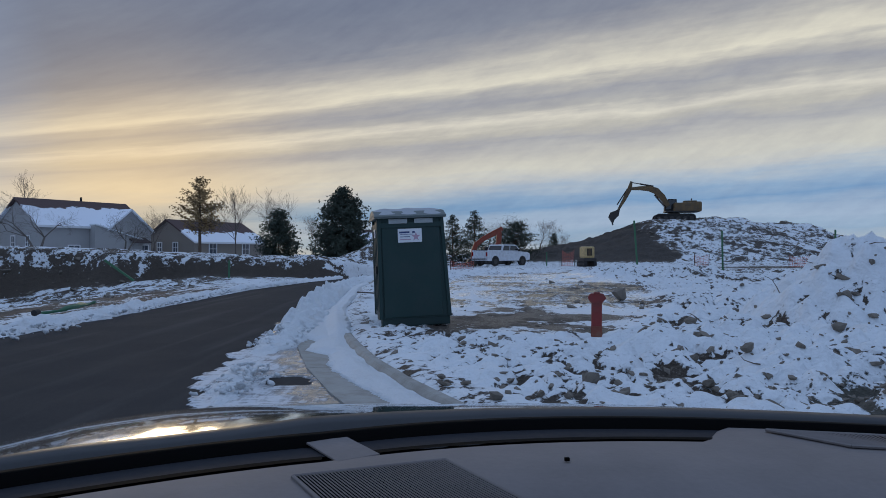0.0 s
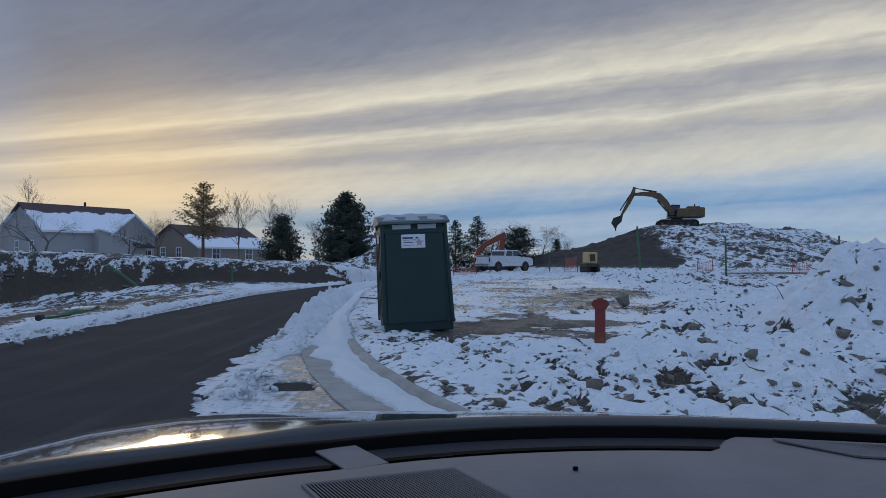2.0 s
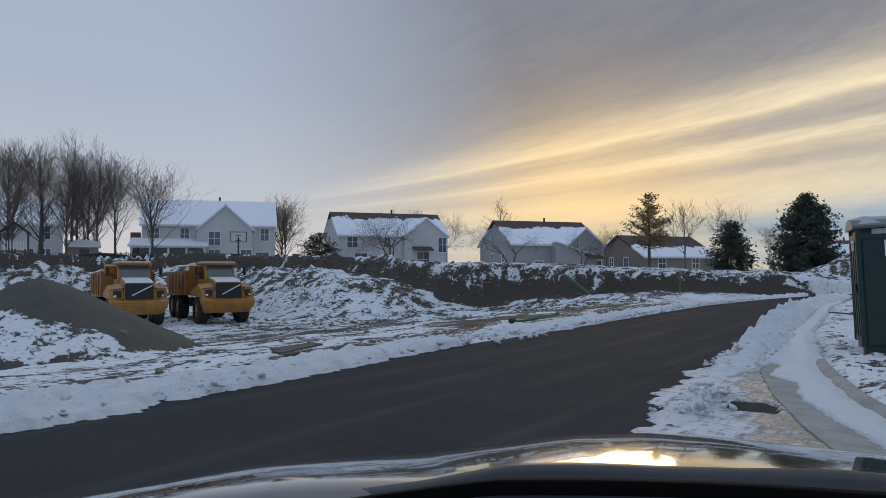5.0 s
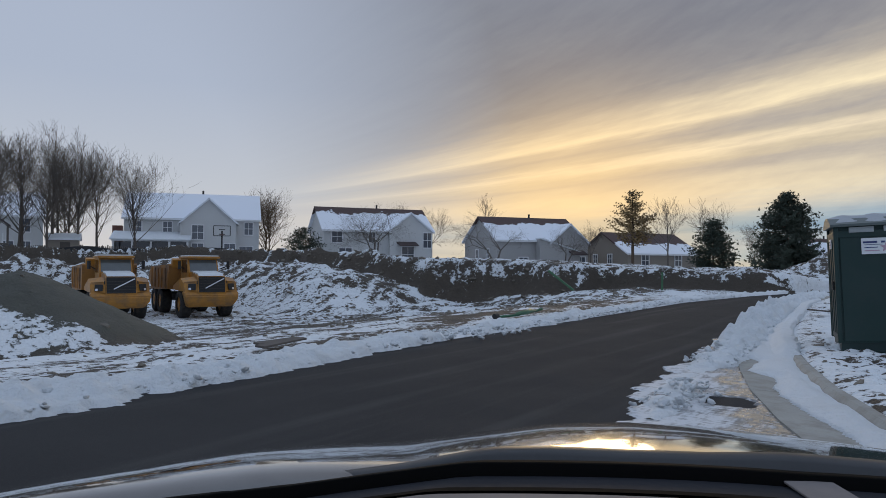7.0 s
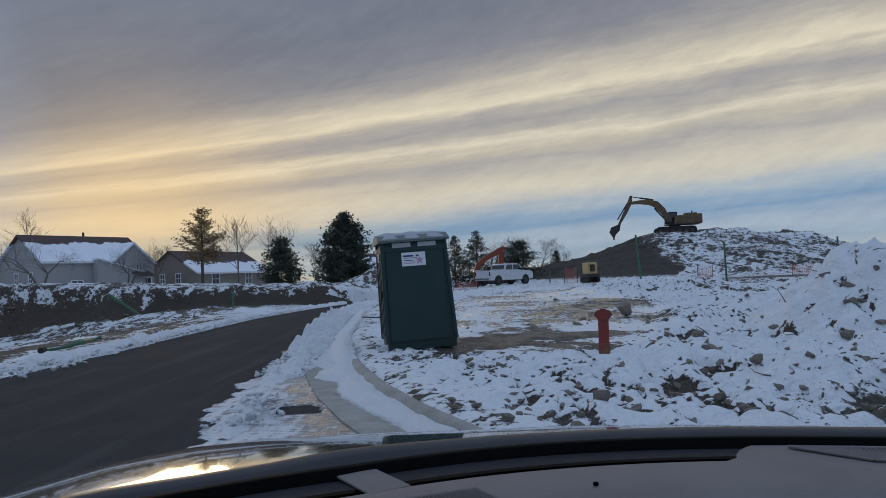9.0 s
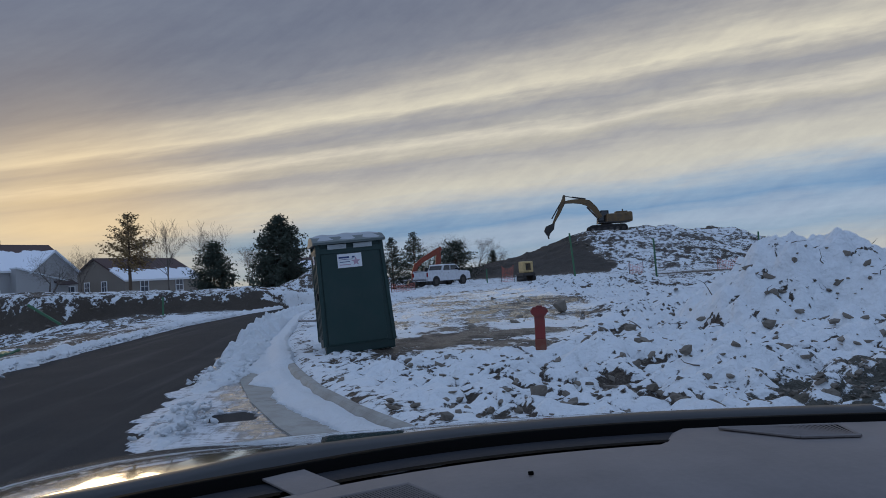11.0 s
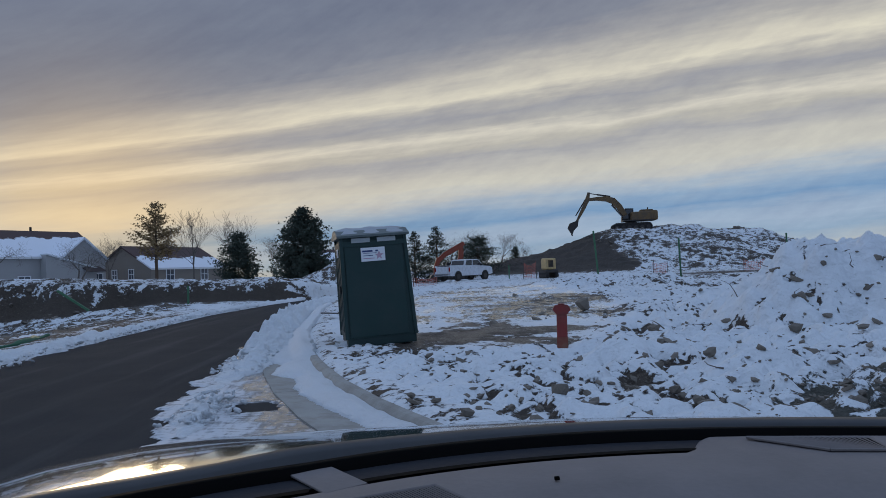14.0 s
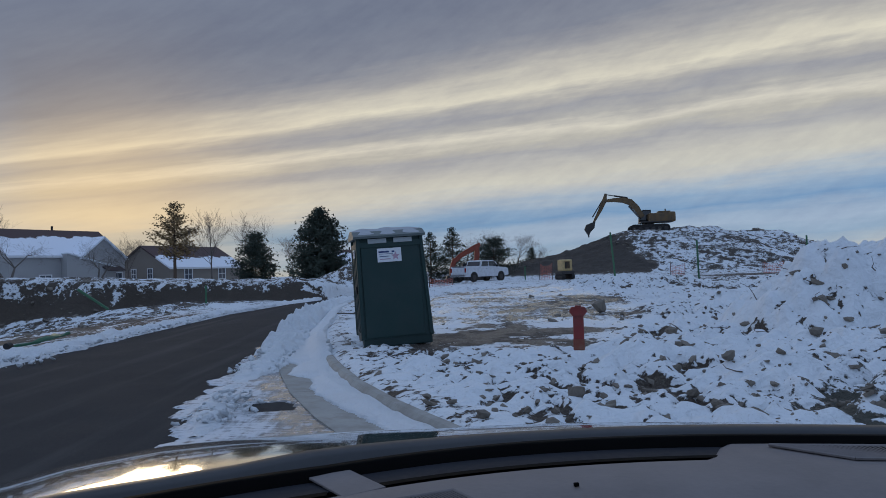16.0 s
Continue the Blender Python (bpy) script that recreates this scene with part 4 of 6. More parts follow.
def clods(name, count, seed, line, reach, low, high, label):
    """Loose chunks of snow strewn along a line."""
    rnd = random.Random(seed)
    base = [([v.co.copy() for v in m.vertices], [tuple(p.vertices) for p in m.polygons]) for m in STONES]
    verts, faces = [], []
    for _ in range(count):
        y = rnd.uniform(low, high)
        x = float(line(y)) + max(-1.4, min(1.4, rnd.gauss(0, 1))) * reach
        vs, fs = rnd.choice(base)
        r = 0.015 + 0.065 * rnd.random() ** 3
        m = Matrix.Translation((x, y, 0.03 + r * 0.35 + 0.06 * rnd.random())) @ Euler((rnd.uniform(-0.6, 0.6), rnd.uniform(-0.6, 0.6), rnd.uniform(0, 6.28))).to_matrix().to_4x4() @ Matrix.Diagonal((r * rnd.uniform(0.8, 1.5), r * rnd.uniform(0.8, 1.2), r * rnd.uniform(0.6, 1.0), 1))
        o = len(verts)
        verts += [m @ v for v in vs]
        faces += [tuple(o + i for i in f) for f in fs]
    tagged(mesh_object(name, verts, faces, "snow", smooth=True), label, "snow chunks", kind="stuff")


clods("snow_chunks", 1300, 21, lambda y: road_left(y) - 0.35, 0.38, 2.0, 34, "loose chunks of ploughed snow along the far road edge")
clods("snow_chunks", 750, 22, lambda y: np.interp(y, [6.8, 9, 12, 16, 22, 28], [-2.1, -2.5, -2.65, -3.0, -3.5, -4.0]), 0.24, 10.3, 25, "loose chunks of ploughed snow beside the kerb")
clods("snow_chunks", 110, 23, lambda y: -2.15, 0.22, 6.8, 8.6, "loose chunks of snow on the slush")
clods("snow_chunks", 60, 24, lambda y: -7.6, 0.45, 11.0, 13.5, "broken slabs of snow at the road edge")


# ---- portable toilet ----


def build_cabin():
    x, y = -0.60, 13.25
    cab = empty("portable_toilet", pose(x, y, ground_z(x, y) + 0.01, 0, -2.5, 10), "dark green plastic portable toilet with snow on its roof, leaning", "portable toilet")
    w2, d2 = 0.60, 0.58
    bm = boxed((2 * w2 + 0.06, 2 * d2 - 0.06, 0.16), (0.045, 0, 0.08), bevel=0.02)
    part("base", bm, "dark_green", cab)
    part("back_panel", boxed((2 * w2 - 0.13, 0.03, 1.66), (0, -d2 + 0.018, 1.0), bevel=0.012), "green_plastic", cab)
    bm = boxed((2 * w2 - 0.04, 2 * d2 - 0.04, 1.86), (0, 0, 1.08))
    for v in bm.verts:
        v.co.x += 0.09 * (v.co.z < 0.7) * (v.co.x > 0)
    part("body", bm, "green_plastic", cab)
    for sx in (-1, 1):
        for sy in (-1, 1):
            post = boxed((0.07, 0.07, 1.86), (sx * (w2 - 0.02), sy * (d2 - 0.02), 1.08), bevel=0.02)
            for v in post.verts:
                v.co.x += (0.16 if sx > 0 else 0.03) * sx * max(0.0, 0.7 - v.co.z)
            part("corner_post", post, "green_plastic", cab)
    part("header", boxed((2 * w2 - 0.02, 0.02, 0.10), (0, -d2 - 0.002, 1.86), bevel=0.006), "green_plastic", cab)
    bm = boxed((0.02, 2 * d2 - 0.2, 1.72), (-w2 - 0.004, 0, 1.04), bevel=0.008)
    for k in range(3):
        box(bm, (0.02, 0.05, 1.5), (-w2 - 0.016, -0.3 + 0.3 * k, 1.02), bevel=0.006)
    door = part("door", bm, "dark_green", cab, "dark green moulded door")
    part("handle", boxed((0.03, 0.05, 0.14), (-w2 - 0.035, -0.36, 1.05), bevel=0.01), "black", door)
    for sx in (-0.23, 0.24):
        bm = boxed((0.34, 0.012, 0.085), (sx, -d2 - 0.016, 1.925), bevel=0.004)
        for k in range(9):
            box(bm, (0.012, 0.012, 0.07), (sx - 0.15 + 0.0375 * k, -d2 - 0.025, 1.925))
        part("vent", bm, "pale_plastic", cab, "pale ventilation grille")
    bm = bmesh.new()
    prism(bm, [(-d2 - 0.07, 1.98), (-d2 - 0.07, 2.02), (-0.36, 2.12), (-0.1, 2.15), (0.1, 2.15), (0.36, 2.12), (d2 + 0.07, 2.02), (d2 + 0.07, 1.98)], 2 * w2 + 0.12)
    part("roof", bm, "roof_plastic", cab, "grey-green plastic roof")
    # snow cap with an uneven top
    n = 26
    verts, faces = [], []
    for i in range(n + 1):
        for j in range(n + 1):
            u, v = 2 * i / n - 1, 2 * j / n - 1
            edge = max(abs(u), abs(v))
            up = 0.03 * (1 - edge ** 8) + 0.007 * (1 - edge ** 6) * math.cos(9.4 * u) + 0.02 * float(field(np.array([u * 2.0]), np.array([v * 2.0]), 1.6, 70, 3)[0]) * (1 - edge ** 6)
            vv = v * (d2 + 0.05)
            verts.append((u * (w2 + 0.05), vv, 2.155 - 0.13 * abs(vv / d2) ** 1.6 + up))
    for i in range(n):
        for j in range(n):
            p = i * (n + 1) + j
            faces.append((p, p + n + 1, p + n + 2, p + 1))
    mesh_object("roof_snow", verts, faces, "frost", cab, "snow lying on the roof", True)
    # printed sheets with bars and a star in place of the lettering
    for nm, m, s in (("sign", pose(-0.02, -d2 - 0.006, 1.66), 1.0), ("side_sign", pose(-w2 - 0.032, -0.22, 1.72, 0, 0, -90), 0.62)):
        board = part(nm, boxed((0.44 * s, 0.012, 0.25 * s), m.translation, (0, 0, 0 if s == 1 else -90), 0.002), "white", cab, "white printed company sign with bars and a star")
        for px, pz, sx, sz, ink in ((-0.10, 0.060, 0.19, 0.030, "navy"), (0.07, 0.060, 0.05, 0.030, "navy"), (-0.06, 0.022, 0.25, 0.007, "navy"), (-0.09, -0.022, 0.18, 0.012, "navy"), (-0.08, -0.072, 0.2, 0.014, "pink")):
            bm = bmesh.new()
            bmesh.ops.create_cube(bm, size=1.0, matrix=m @ Matrix.Translation((px * s, -0.008, pz * s)) @ Matrix.Diagonal((sx * s, 0.003, sz * s, 1)))
            part("print_bar", bm, ink, board)
        bm = bmesh.new()
        ring = [bm.verts.new(m @ Vector(((0.11 + (0.085 if k % 2 == 0 else 0.036) * math.sin(k * math.pi / 5)) * s, -0.009, (-0.025 + (0.085 if k % 2 == 0 else 0.036) * math.cos(k * math.pi / 5)) * s))) for k in range(10)]
        bm.faces.new(ring)
        part("print_star", bm, "pink", board)


build_cabin()

# ---- red hydrant post ----


def build_post():
    x, y = 2.44, 10.95
    post = empty("hydrant_post", pose(x, y, 0.135, 0, 0.5, -12) @ Matrix.Diagonal((1, 1, 0.89, 1)), "weathered red post with a six-sided head standing in snow", "hydrant")
    bm = boxed((0.165, 0.165, 0.50), (0, 0, 0.44), bevel=0.02)
    part("shaft", bm, "red", post, "faded red shaft")
    part("foot", boxed((0.175, 0.175, 0.20), (0.0, 0, 0.10), bevel=0.02), "rust", post, "rusty worn foot")
    bm = bmesh.new()
    prism(bm, [(-0.085, 0.60), (0.085, 0.60), (0.145, 0.69), (0.10, 0.765), (-0.10, 0.765), (-0.145, 0.69)], 0.19, pose(0, 0, 0, 0, 0, 90))
    bmesh.ops.bevel(bm, geom=bm.edges[:], offset=0.008, segments=2, affect="EDGES")
    part("head", bm, "red", post, "red six-sided head")
    part("cap", boxed((0.10, 0.10, 0.03), (0, 0, 0.775), bevel=0.008), "red", post)


build_post()

# ---- houses ----


def window(parent, m, wide, tall, lites=2):
    """A window on the wall's outer face; m puts its centre there, -y outward."""
    bm = bmesh.new()
    t = 0.11
    rings = []
    for dx, dz, y in ((0, 0, 0.0), (0, 0, -0.065), (t, t, -0.065), (t, t, 0.0)):
        rings.append([bm.verts.new((sx * (wide / 2 + dx), y, sz * (tall / 2 + dz))) for sx, sz in ((-1, -1), (1, -1), (1, 1), (-1, 1))])
    for r in range(4):
        for k in range(4):
            bm.faces.new((rings[r][k], rings[r][(k + 1) % 4], rings[(r + 1) % 4][(k + 1) % 4], rings[(r + 1) % 4][k]))
    bmesh.ops.recalc_face_normals(bm, faces=bm.faces[:])
    bm.transform(m)
    frame_part = part("window", bm, "trim", parent)
    bars = [((wide, 0.03, 0.06), (0, -0.037, 0))]
    bars += [((0.05, 0.028, tall), (-wide / 2 + wide * k / lites, -0.037, 0)) for k in range(1, lites)]
    for size, at in bars:
        bm = boxed(size, at)
        bm.transform(m)
        part("glazing_bar", bm, "trim", frame_part)
    bm = boxed((wide, 0.02, tall), (0, -0.012, 0))
    bm.transform(m)
    part("pane", bm, "pane", frame_part)


def gable_roof(parent, m, wide, deep, eave, rise, mat="roof", over=0.35, name="roof", bare=1.0):
    """Two slopes with thickness; the ridge runs along x. The layer up grows from eave to ridge."""
    verts, ups, faces = [], [], []
    n, k = 10, 24
    for sgn in (-1, 1):
        o = len(verts)
        for i in range(k + 1):
            for j in range(n + 1):
                f = j / n
                verts.append(m @ Vector((-wide / 2 - over + (wide + 2 * over) * i / k, sgn * (deep / 2 + over) * (1 - f), eave - over * rise / deep * 2 * (1 - f) + rise * f + 0.12)))
                ups.append(f * bare)
        for i in range(k):
            for j in range(n):
                a = o + i * (n + 1) + j
                q = (a, a + n + 1, a + n + 2, a + 1)
                faces.append(q if sgn < 0 else q[::-1])
    ob = mesh_object(name, verts, faces, mat, parent, "snow-patched dark shingle roof")
    ob.data.attributes.new("up", "FLOAT", "POINT").data.foreach_set("value", ups)
    sol = ob.modifiers.new("thickness", "SOLIDIFY")
    sol.thickness, sol.offset = 0.18, -1
    for sgn in (-1, 1):
        bm = boxed((wide + 2 * over, 0.06, 0.2), (0, sgn * (deep / 2 + over), eave - over * rise / deep * 2 - 0.02))
        bm.transform(m)
        part("gutter", bm, "trim", parent)


def walls(parent, m, wide, deep, eave, rise, mat):
    """House walls with gable ends at both x ends and thin lap boards."""
    bm = bmesh.new()
    prism(bm, [(-deep / 2, 0), (deep / 2, 0), (deep / 2, eave), (0, eave + rise), (-deep / 2, eave)], wide)
    bm.transform(m)
    ob = part("wall", bm, mat, parent)
    bm = bmesh.new()
    z = 0.25
    while z < eave:
        box(bm, (wide, 0.03, 0.03), (0, -deep / 2 - 0.008, z))
        box(bm, (0.03, deep, 0.03), (-wide / 2 - 0.008, 0, z))
        z += 0.4
    for sx in (-1, 1):
        box(bm, (0.16, 0.16, eave), (sx * wide / 2, -deep / 2, eave / 2))
    bm.transform(m)
    part("siding", bm, mat, parent)


def house(at, turn, wide, deep, eave, rise, base, mat, label, wins, wing=None, bare=1.0):
    """A two-storey house whose back faces local -y. wing: (x, width, out, rise); wins: (x, z, w, h) on the back, or on the side where w is negative."""
    h = empty("house", pose(*at, base, 0, 0, turn), label, "house", "houses along the lots")
    walls(h, Matrix(), wide, deep, eave, rise, mat)
    gable_roof(h, Matrix(), wide, deep, eave, rise, bare=bare)
    if wing:
        wx, ww, out, wr, we = wing
        m = pose(wx, -deep / 2 - out / 2 + 1.2, 0, 0, 0, -90)
        walls(h, m, out + 2.4, ww, we, wr, mat)
        gable_roof(h, m, out + 2.6, ww, we, wr, name="wing_roof", over=0.25, bare=0.7)
    for x, z, ww, hh in wins:
        if ww > 0:
            y = -deep / 2
            if wing and abs(x - wing[0]) < wing[1] / 2:
                y = -deep / 2 - wing[2]
            window(h, pose(x, y - 0.02, z), ww, hh)
        else:
            window(h, pose(-wide / 2 - 0.02, x, z, 0, 0, -90), -ww, hh)
    vent = tube(bmesh.new(), (1.0, 0.2, eave + rise - 0.2), (1.0, 0.2, eave + rise + 0.6), 0.13)
    part("roof_vent", vent, "black", h)
    return h


row = [(-5.4, 4.3, 0.9, 1.4), (-2.2, 4.3, 1.5, 1.4), (5.6, 4.3, 0.9, 1.4), (-5.0, 1.6, 1.5, 1.8), (-1.6, 1.6, 1.8, 1.9)]
H1 = house((-79.0, 56.6), 52, 15.8, 9.5, 5.5, 3.3, 1.7, "siding", "large grey two-storey house with white snowy roof and porch",
           [(6.7, 4.2, 1.0, 1.5), (6.4, 1.3, 1.6, 1.2), (0.6, 3.6, 1.3, 1.7), (0.6, 1.2, 1.3, 2.0), (4.4, 1.2, 1.3, 2.0), (-6.5, 4.2, 1.0, 1.4), (-3.0, 4.2, 1.0, 1.4)], (1.9, 6.5, 1.6, 2.9, 4.9), 0.72)
H2 = house((-61.5, 71.5), 57, 14.5, 9.0, 4.9, 3.0, 1.0, "siding", "white two-storey house with snow-patched roof",
           [(-5.6, 3.9, 1.3, 1.4), (6.3, 3.6, 1.1, 1.9), (3.6, 1.7, 1.6, 2.0), (-4.5, 1.5, 1.6, 1.9), (-1.0, 3.9, 0.8, 1.2), (-1.5, 3.6, -0.8, 1.5)], (4.0, 5.6, 0.8, 2.2, 4.9), 1.05)
H3 = house((-44.0, 82.5), 56, 12.6, 10.0, 4.55, 3.0, 0.1, "grey_siding", "pale grey two-storey house with brown ridge and patchy snow",
           [(-2.5, 2.6, -0.8, 1.4), (0.8, 2.6, -0.8, 1.4), (-2.6, 1.5, 1.2, 1.5), (3.6, 2.3, 1.0, 1.6), (5.3, 1.6, 1.0, 1.5)], (3.55, 5.4, 1.0, 2.3, 4.25), 1.16)
H4 = house((-33.2, 97.0), 62, 13.0, 10.0, 2.6, 2.8, 0.5, "tan_siding", "low tan house with dark snow-patched roof", [(-1.5, 1.8, -0.8, 1.2), (1.5, 1.8, -0.8, 1.2), (-3.5, 1.6, 1.2, 1.4), (2.5, 1.6, 1.2, 1.4)], None, 1.7)
H5 = house((-92.0, 34.5), 66, 16.0, 9.0, 5.4, 2.8, 1.6, "siding", "white two-storey house behind tall bare trees", [(6.2, 4.2, 1.1, 1.5), (2.6, 4.2, 1.1, 1.5), (6.3, 1.4, 1.0, 1.8), (4.6, 1.4, 1.0, 1.8), (2.9, 1.4, 1.0, 1.8), (-2, 4.2, 1.1, 1.5)], None, 0.6)
H6 = house((-13.0, 118.0), 20, 10.0, 8.0, 2.6, 2.4, 0.4, "siding", "far white house with snowy roof", [(-2.5, 1.5, 1.2, 1.3), (2.5, 1.5, 1.2, 1.3)], None)
# screened porch, awnings and lean-to belong to their houses
bm = boxed((8.6, 3.2, 0.12), (-4.6, -6.4, 0.25))
for k in range(5):
    box(bm, (0.22, 0.22, 2.3), (-8.7 + 2.05 * k, -7.9, 1.35))
box(bm, (8.6, 0.25, 0.25), (-4.6, -7.9, 2.5))
part("porch", bm, "trim", H1, "white porch posts and deck")
bm = prism(bmesh.new(), [(-8.3, 2.62), (-4.7, 3.7), (-4.7, 3.5), (-8.3, 2.5)], 9.0, pose(-4.6, 0, 0))
part("porch_roof", bm, "snow", H1, "snow-covered porch roof")
part("porch_screen", boxed((8.3, 0.04, 1.9), (-4.6, -7.75, 1.35)), "dark_glass", H1, "dark porch screens")
part("chimney", boxed((1.1, 1.1, 3.2), (-8.9, -3.0, 2.8), bevel=0.04), "brick", H1, "brick chimney stack")
part("awning", prism(bmesh.new(), [(-6.6, 2.9), (-5.2, 3.4), (-5.2, 3.2), (-6.6, 2.8)], 2.6, pose(3.4, 0, 0)), "shingle", H2, "dark awning")
bm = prism(bmesh.new(), [(0.85, 4.75), (-5.2, 3.05), (-5.2, 2.9), (0.85, 4.6)], 1.5, pose(0, -5.65, 0, 0, 0, -90) @ Matrix.Scale(-1, 4, (0, 1, 0)))
part("lean_to_roof", bm, "snow", H3, "snow-covered lean-to roof")
part("lean_to", prism(bmesh.new(), [(0.85, 4.6), (-5.0, 2.95), (-5.0, 0.0), (0.85, 0.0)], 1.2, pose(0, -5.6, 0, 0, 0, -90) @ Matrix.Scale(-1, 4, (0, 1, 0))), "grey_siding", H3)
part("awning", prism(bmesh.new(), [(-7.4, 2.7), (-6.1, 3.2), (-6.1, 3.0), (-7.4, 2.6)], 2.2, pose(4.4, 0, 0)), "shingle", H3, "dark awning")

# ---- trees ----


class Sticks:
    """Gathers tapered twigs into one mesh."""
    def __init__(self):
        self.v, self.f = [], []

    def add(self, a, b, r0, r1, sides=4):
        z = (b - a).normalized()
        x = z.orthogonal().normalized()
        y = z.cross(x)
        o = len(self.v)
        for p, r in ((a, r0), (b, r1)):
            for k in range(sides):
                t = 2 * math.pi * k / sides
                self.v.append(p + (x * math.cos(t) + y * math.sin(t)) * r)
        for k in range(sides):
            self.f.append((o + k, o + (k + 1) % sides, o + sides + (k + 1) % sides, o + sides + k))


def bare_tree(x, y, top, seed, spread=0.5, mat="bark", label="tall leafless deciduous tree", levels=6, stems=1, base_z=None, lean=0.0):
    rnd = random.Random(seed)
    levels = min(levels, 6 if stems == 1 else 5)
    z0 = ground_z(x, y) - 0.1 if base_z is None else base_z
    tall = top - z0
    tree = empty("bare_tree", pose(x, y, z0), label, "tree", "leafless trees")
    trunk, crown = Sticks(), Sticks()

    def grow(p, d, length, r, level):
        bits = 3
        for k in range(bits):
            q = p + d * (length / bits)
            r2 = max(0.0018, r * (0.86 if k < bits - 1 else 0.75))
            (trunk if level == 0 else crown).add(p, q, r, r2, 6 if level == 0 else (4 if level < 3 else 3))
            p, r = q, r2
            d = (d + Vector((rnd.gauss(0, 0.08), rnd.gauss(0, 0.08), 0.10 if spread < 0.7 else 0.02))).normalized()
            if level >= 1 and level < levels - 1 and rnd.random() < 0.6:
                side = d.orthogonal()
                side.rotate(Matrix.Rotation(rnd.uniform(0, 6.28), 3, d))
                grow(p, (d + side * rnd.uniform(0.45, 0.9) * (0.5 + spread)).normalized(), length * rnd.uniform(0.5, 0.72), r * 0.55, level + 1)
        if level < levels:
            for k in range(3 if level < 2 else 2):
                side = d.orthogonal()
                side.rotate(Matrix.Rotation(rnd.uniform(0, 6.28), 3, d))
                grow(p, (d + side * rnd.uniform(0.3, 0.8) * (0.4 + spread)).normalized(), length * rnd.uniform(0.62, 0.82), r * 0.72, level + 1)

    for s in range(stems):
        d = Vector((rnd.gauss(0, 0.05 + 0.25 * (stems > 1)) + lean, rnd.gauss(0, 0.05 + 0.2 * (stems > 1)), 1)).normalized()
        grow(Vector((0, 0, 0)), d, 1.0, 0.045 + 0.02 * (top < 8.0), 0)
    high = max(v.z for v in crown.v)
    k = tall / high
    for s, nm in ((trunk, "trunk"), (crown, "crown")):
        mesh_object(nm, [v * k for v in s.v], s.f, mat, tree)
    return tree


def leader_tree(x, y, top, seed, width, label="tall leafless deciduous tree with ascending branches", fork=0.0, start=0.22, mat="bark"):
    """A straight leader with ascending side branches and fine twigs."""
    rnd = random.Random(seed)
    z0 = ground_z(x, y) - 0.1
    tall = top - z0
    tree = empty("bare_tree", pose(x, y, z0), label, "tree", "leafless trees")
    trunk, crown = Sticks(), Sticks()

    def twig(p, d, length, r, level):
        bits = 3
        for k in range(bits):
            q = p + d * (length / bits)
            r2 = max(0.008, r * 0.68)
            crown.add(p, q, r, r2, 4 if level == 0 else 3)
            p, r = q, r2
            d = (d + Vector((rnd.gauss(0, 0.09), rnd.gauss(0, 0.09), 0.12))).normalized()
            if level < 2:
                for _ in range(2):
                    if rnd.random() < 0.8:
                        side = d.orthogonal()
                        side.rotate(Matrix.Rotation(rnd.uniform(0, 6.28), 3, d))
                        twig(p, (d + side * rnd.uniform(0.4, 0.75) + Vector((0, 0, 0.15))).normalized(), length * rnd.uniform(0.42, 0.62), max(0.009, r * 0.55), level + 1)

    leaders = [(Vector((0, 0, 0)), Vector((rnd.gauss(0, 0.03), rnd.gauss(0, 0.03), 1)).normalized(), 0.0, 1.0)]
    for p, d, f0, scale in leaders:
        n = 12
        for k in range(int(f0 * n), n):
            f = (k + 1) / n
            q = p + d * (tall * 0.93 / n * scale)
            r0, r1 = tall * 0.0125 * (1.04 - k / n) * scale, tall * 0.0125 * (1.04 - f) * scale
            trunk.add(p, q, r0, r1, 6)
            if fork and scale == 1.0 and f0 < fork <= f and len(leaders) < 3:
                lean = Vector((rnd.choice((-1, 1)) * rnd.uniform(0.2, 0.4), rnd.uniform(-0.3, 0.3), 1)).normalized()
                leaders.append((q, lean, f, 0.9))
            if f >= start:
                for _ in range(3):
                    t = rnd.uniform(0, 6.28)
                    ln = (width * 0.5 * (1.02 - f) ** 0.6 * rnd.uniform(0.7, 1.2) + 0.4) * (1.25 if f < 0.8 else 0.9)
                    rise = rnd.uniform(0.6, 2.2)
                    twig(p.lerp(q, rnd.random()), Vector((math.cos(t), math.sin(t), rise)).normalized(), ln, r1 * 0.42 + 0.008, 1 if f > 0.75 else 0)
            p = q
            d = (d + Vector((rnd.gauss(0, 0.03), rnd.gauss(0, 0.03), 0.05))).normalized()
    for s, nm in ((trunk, "trunk"), (crown, "crown")):
        mesh_object(nm, s.v, s.f, mat, tree)
    return tree


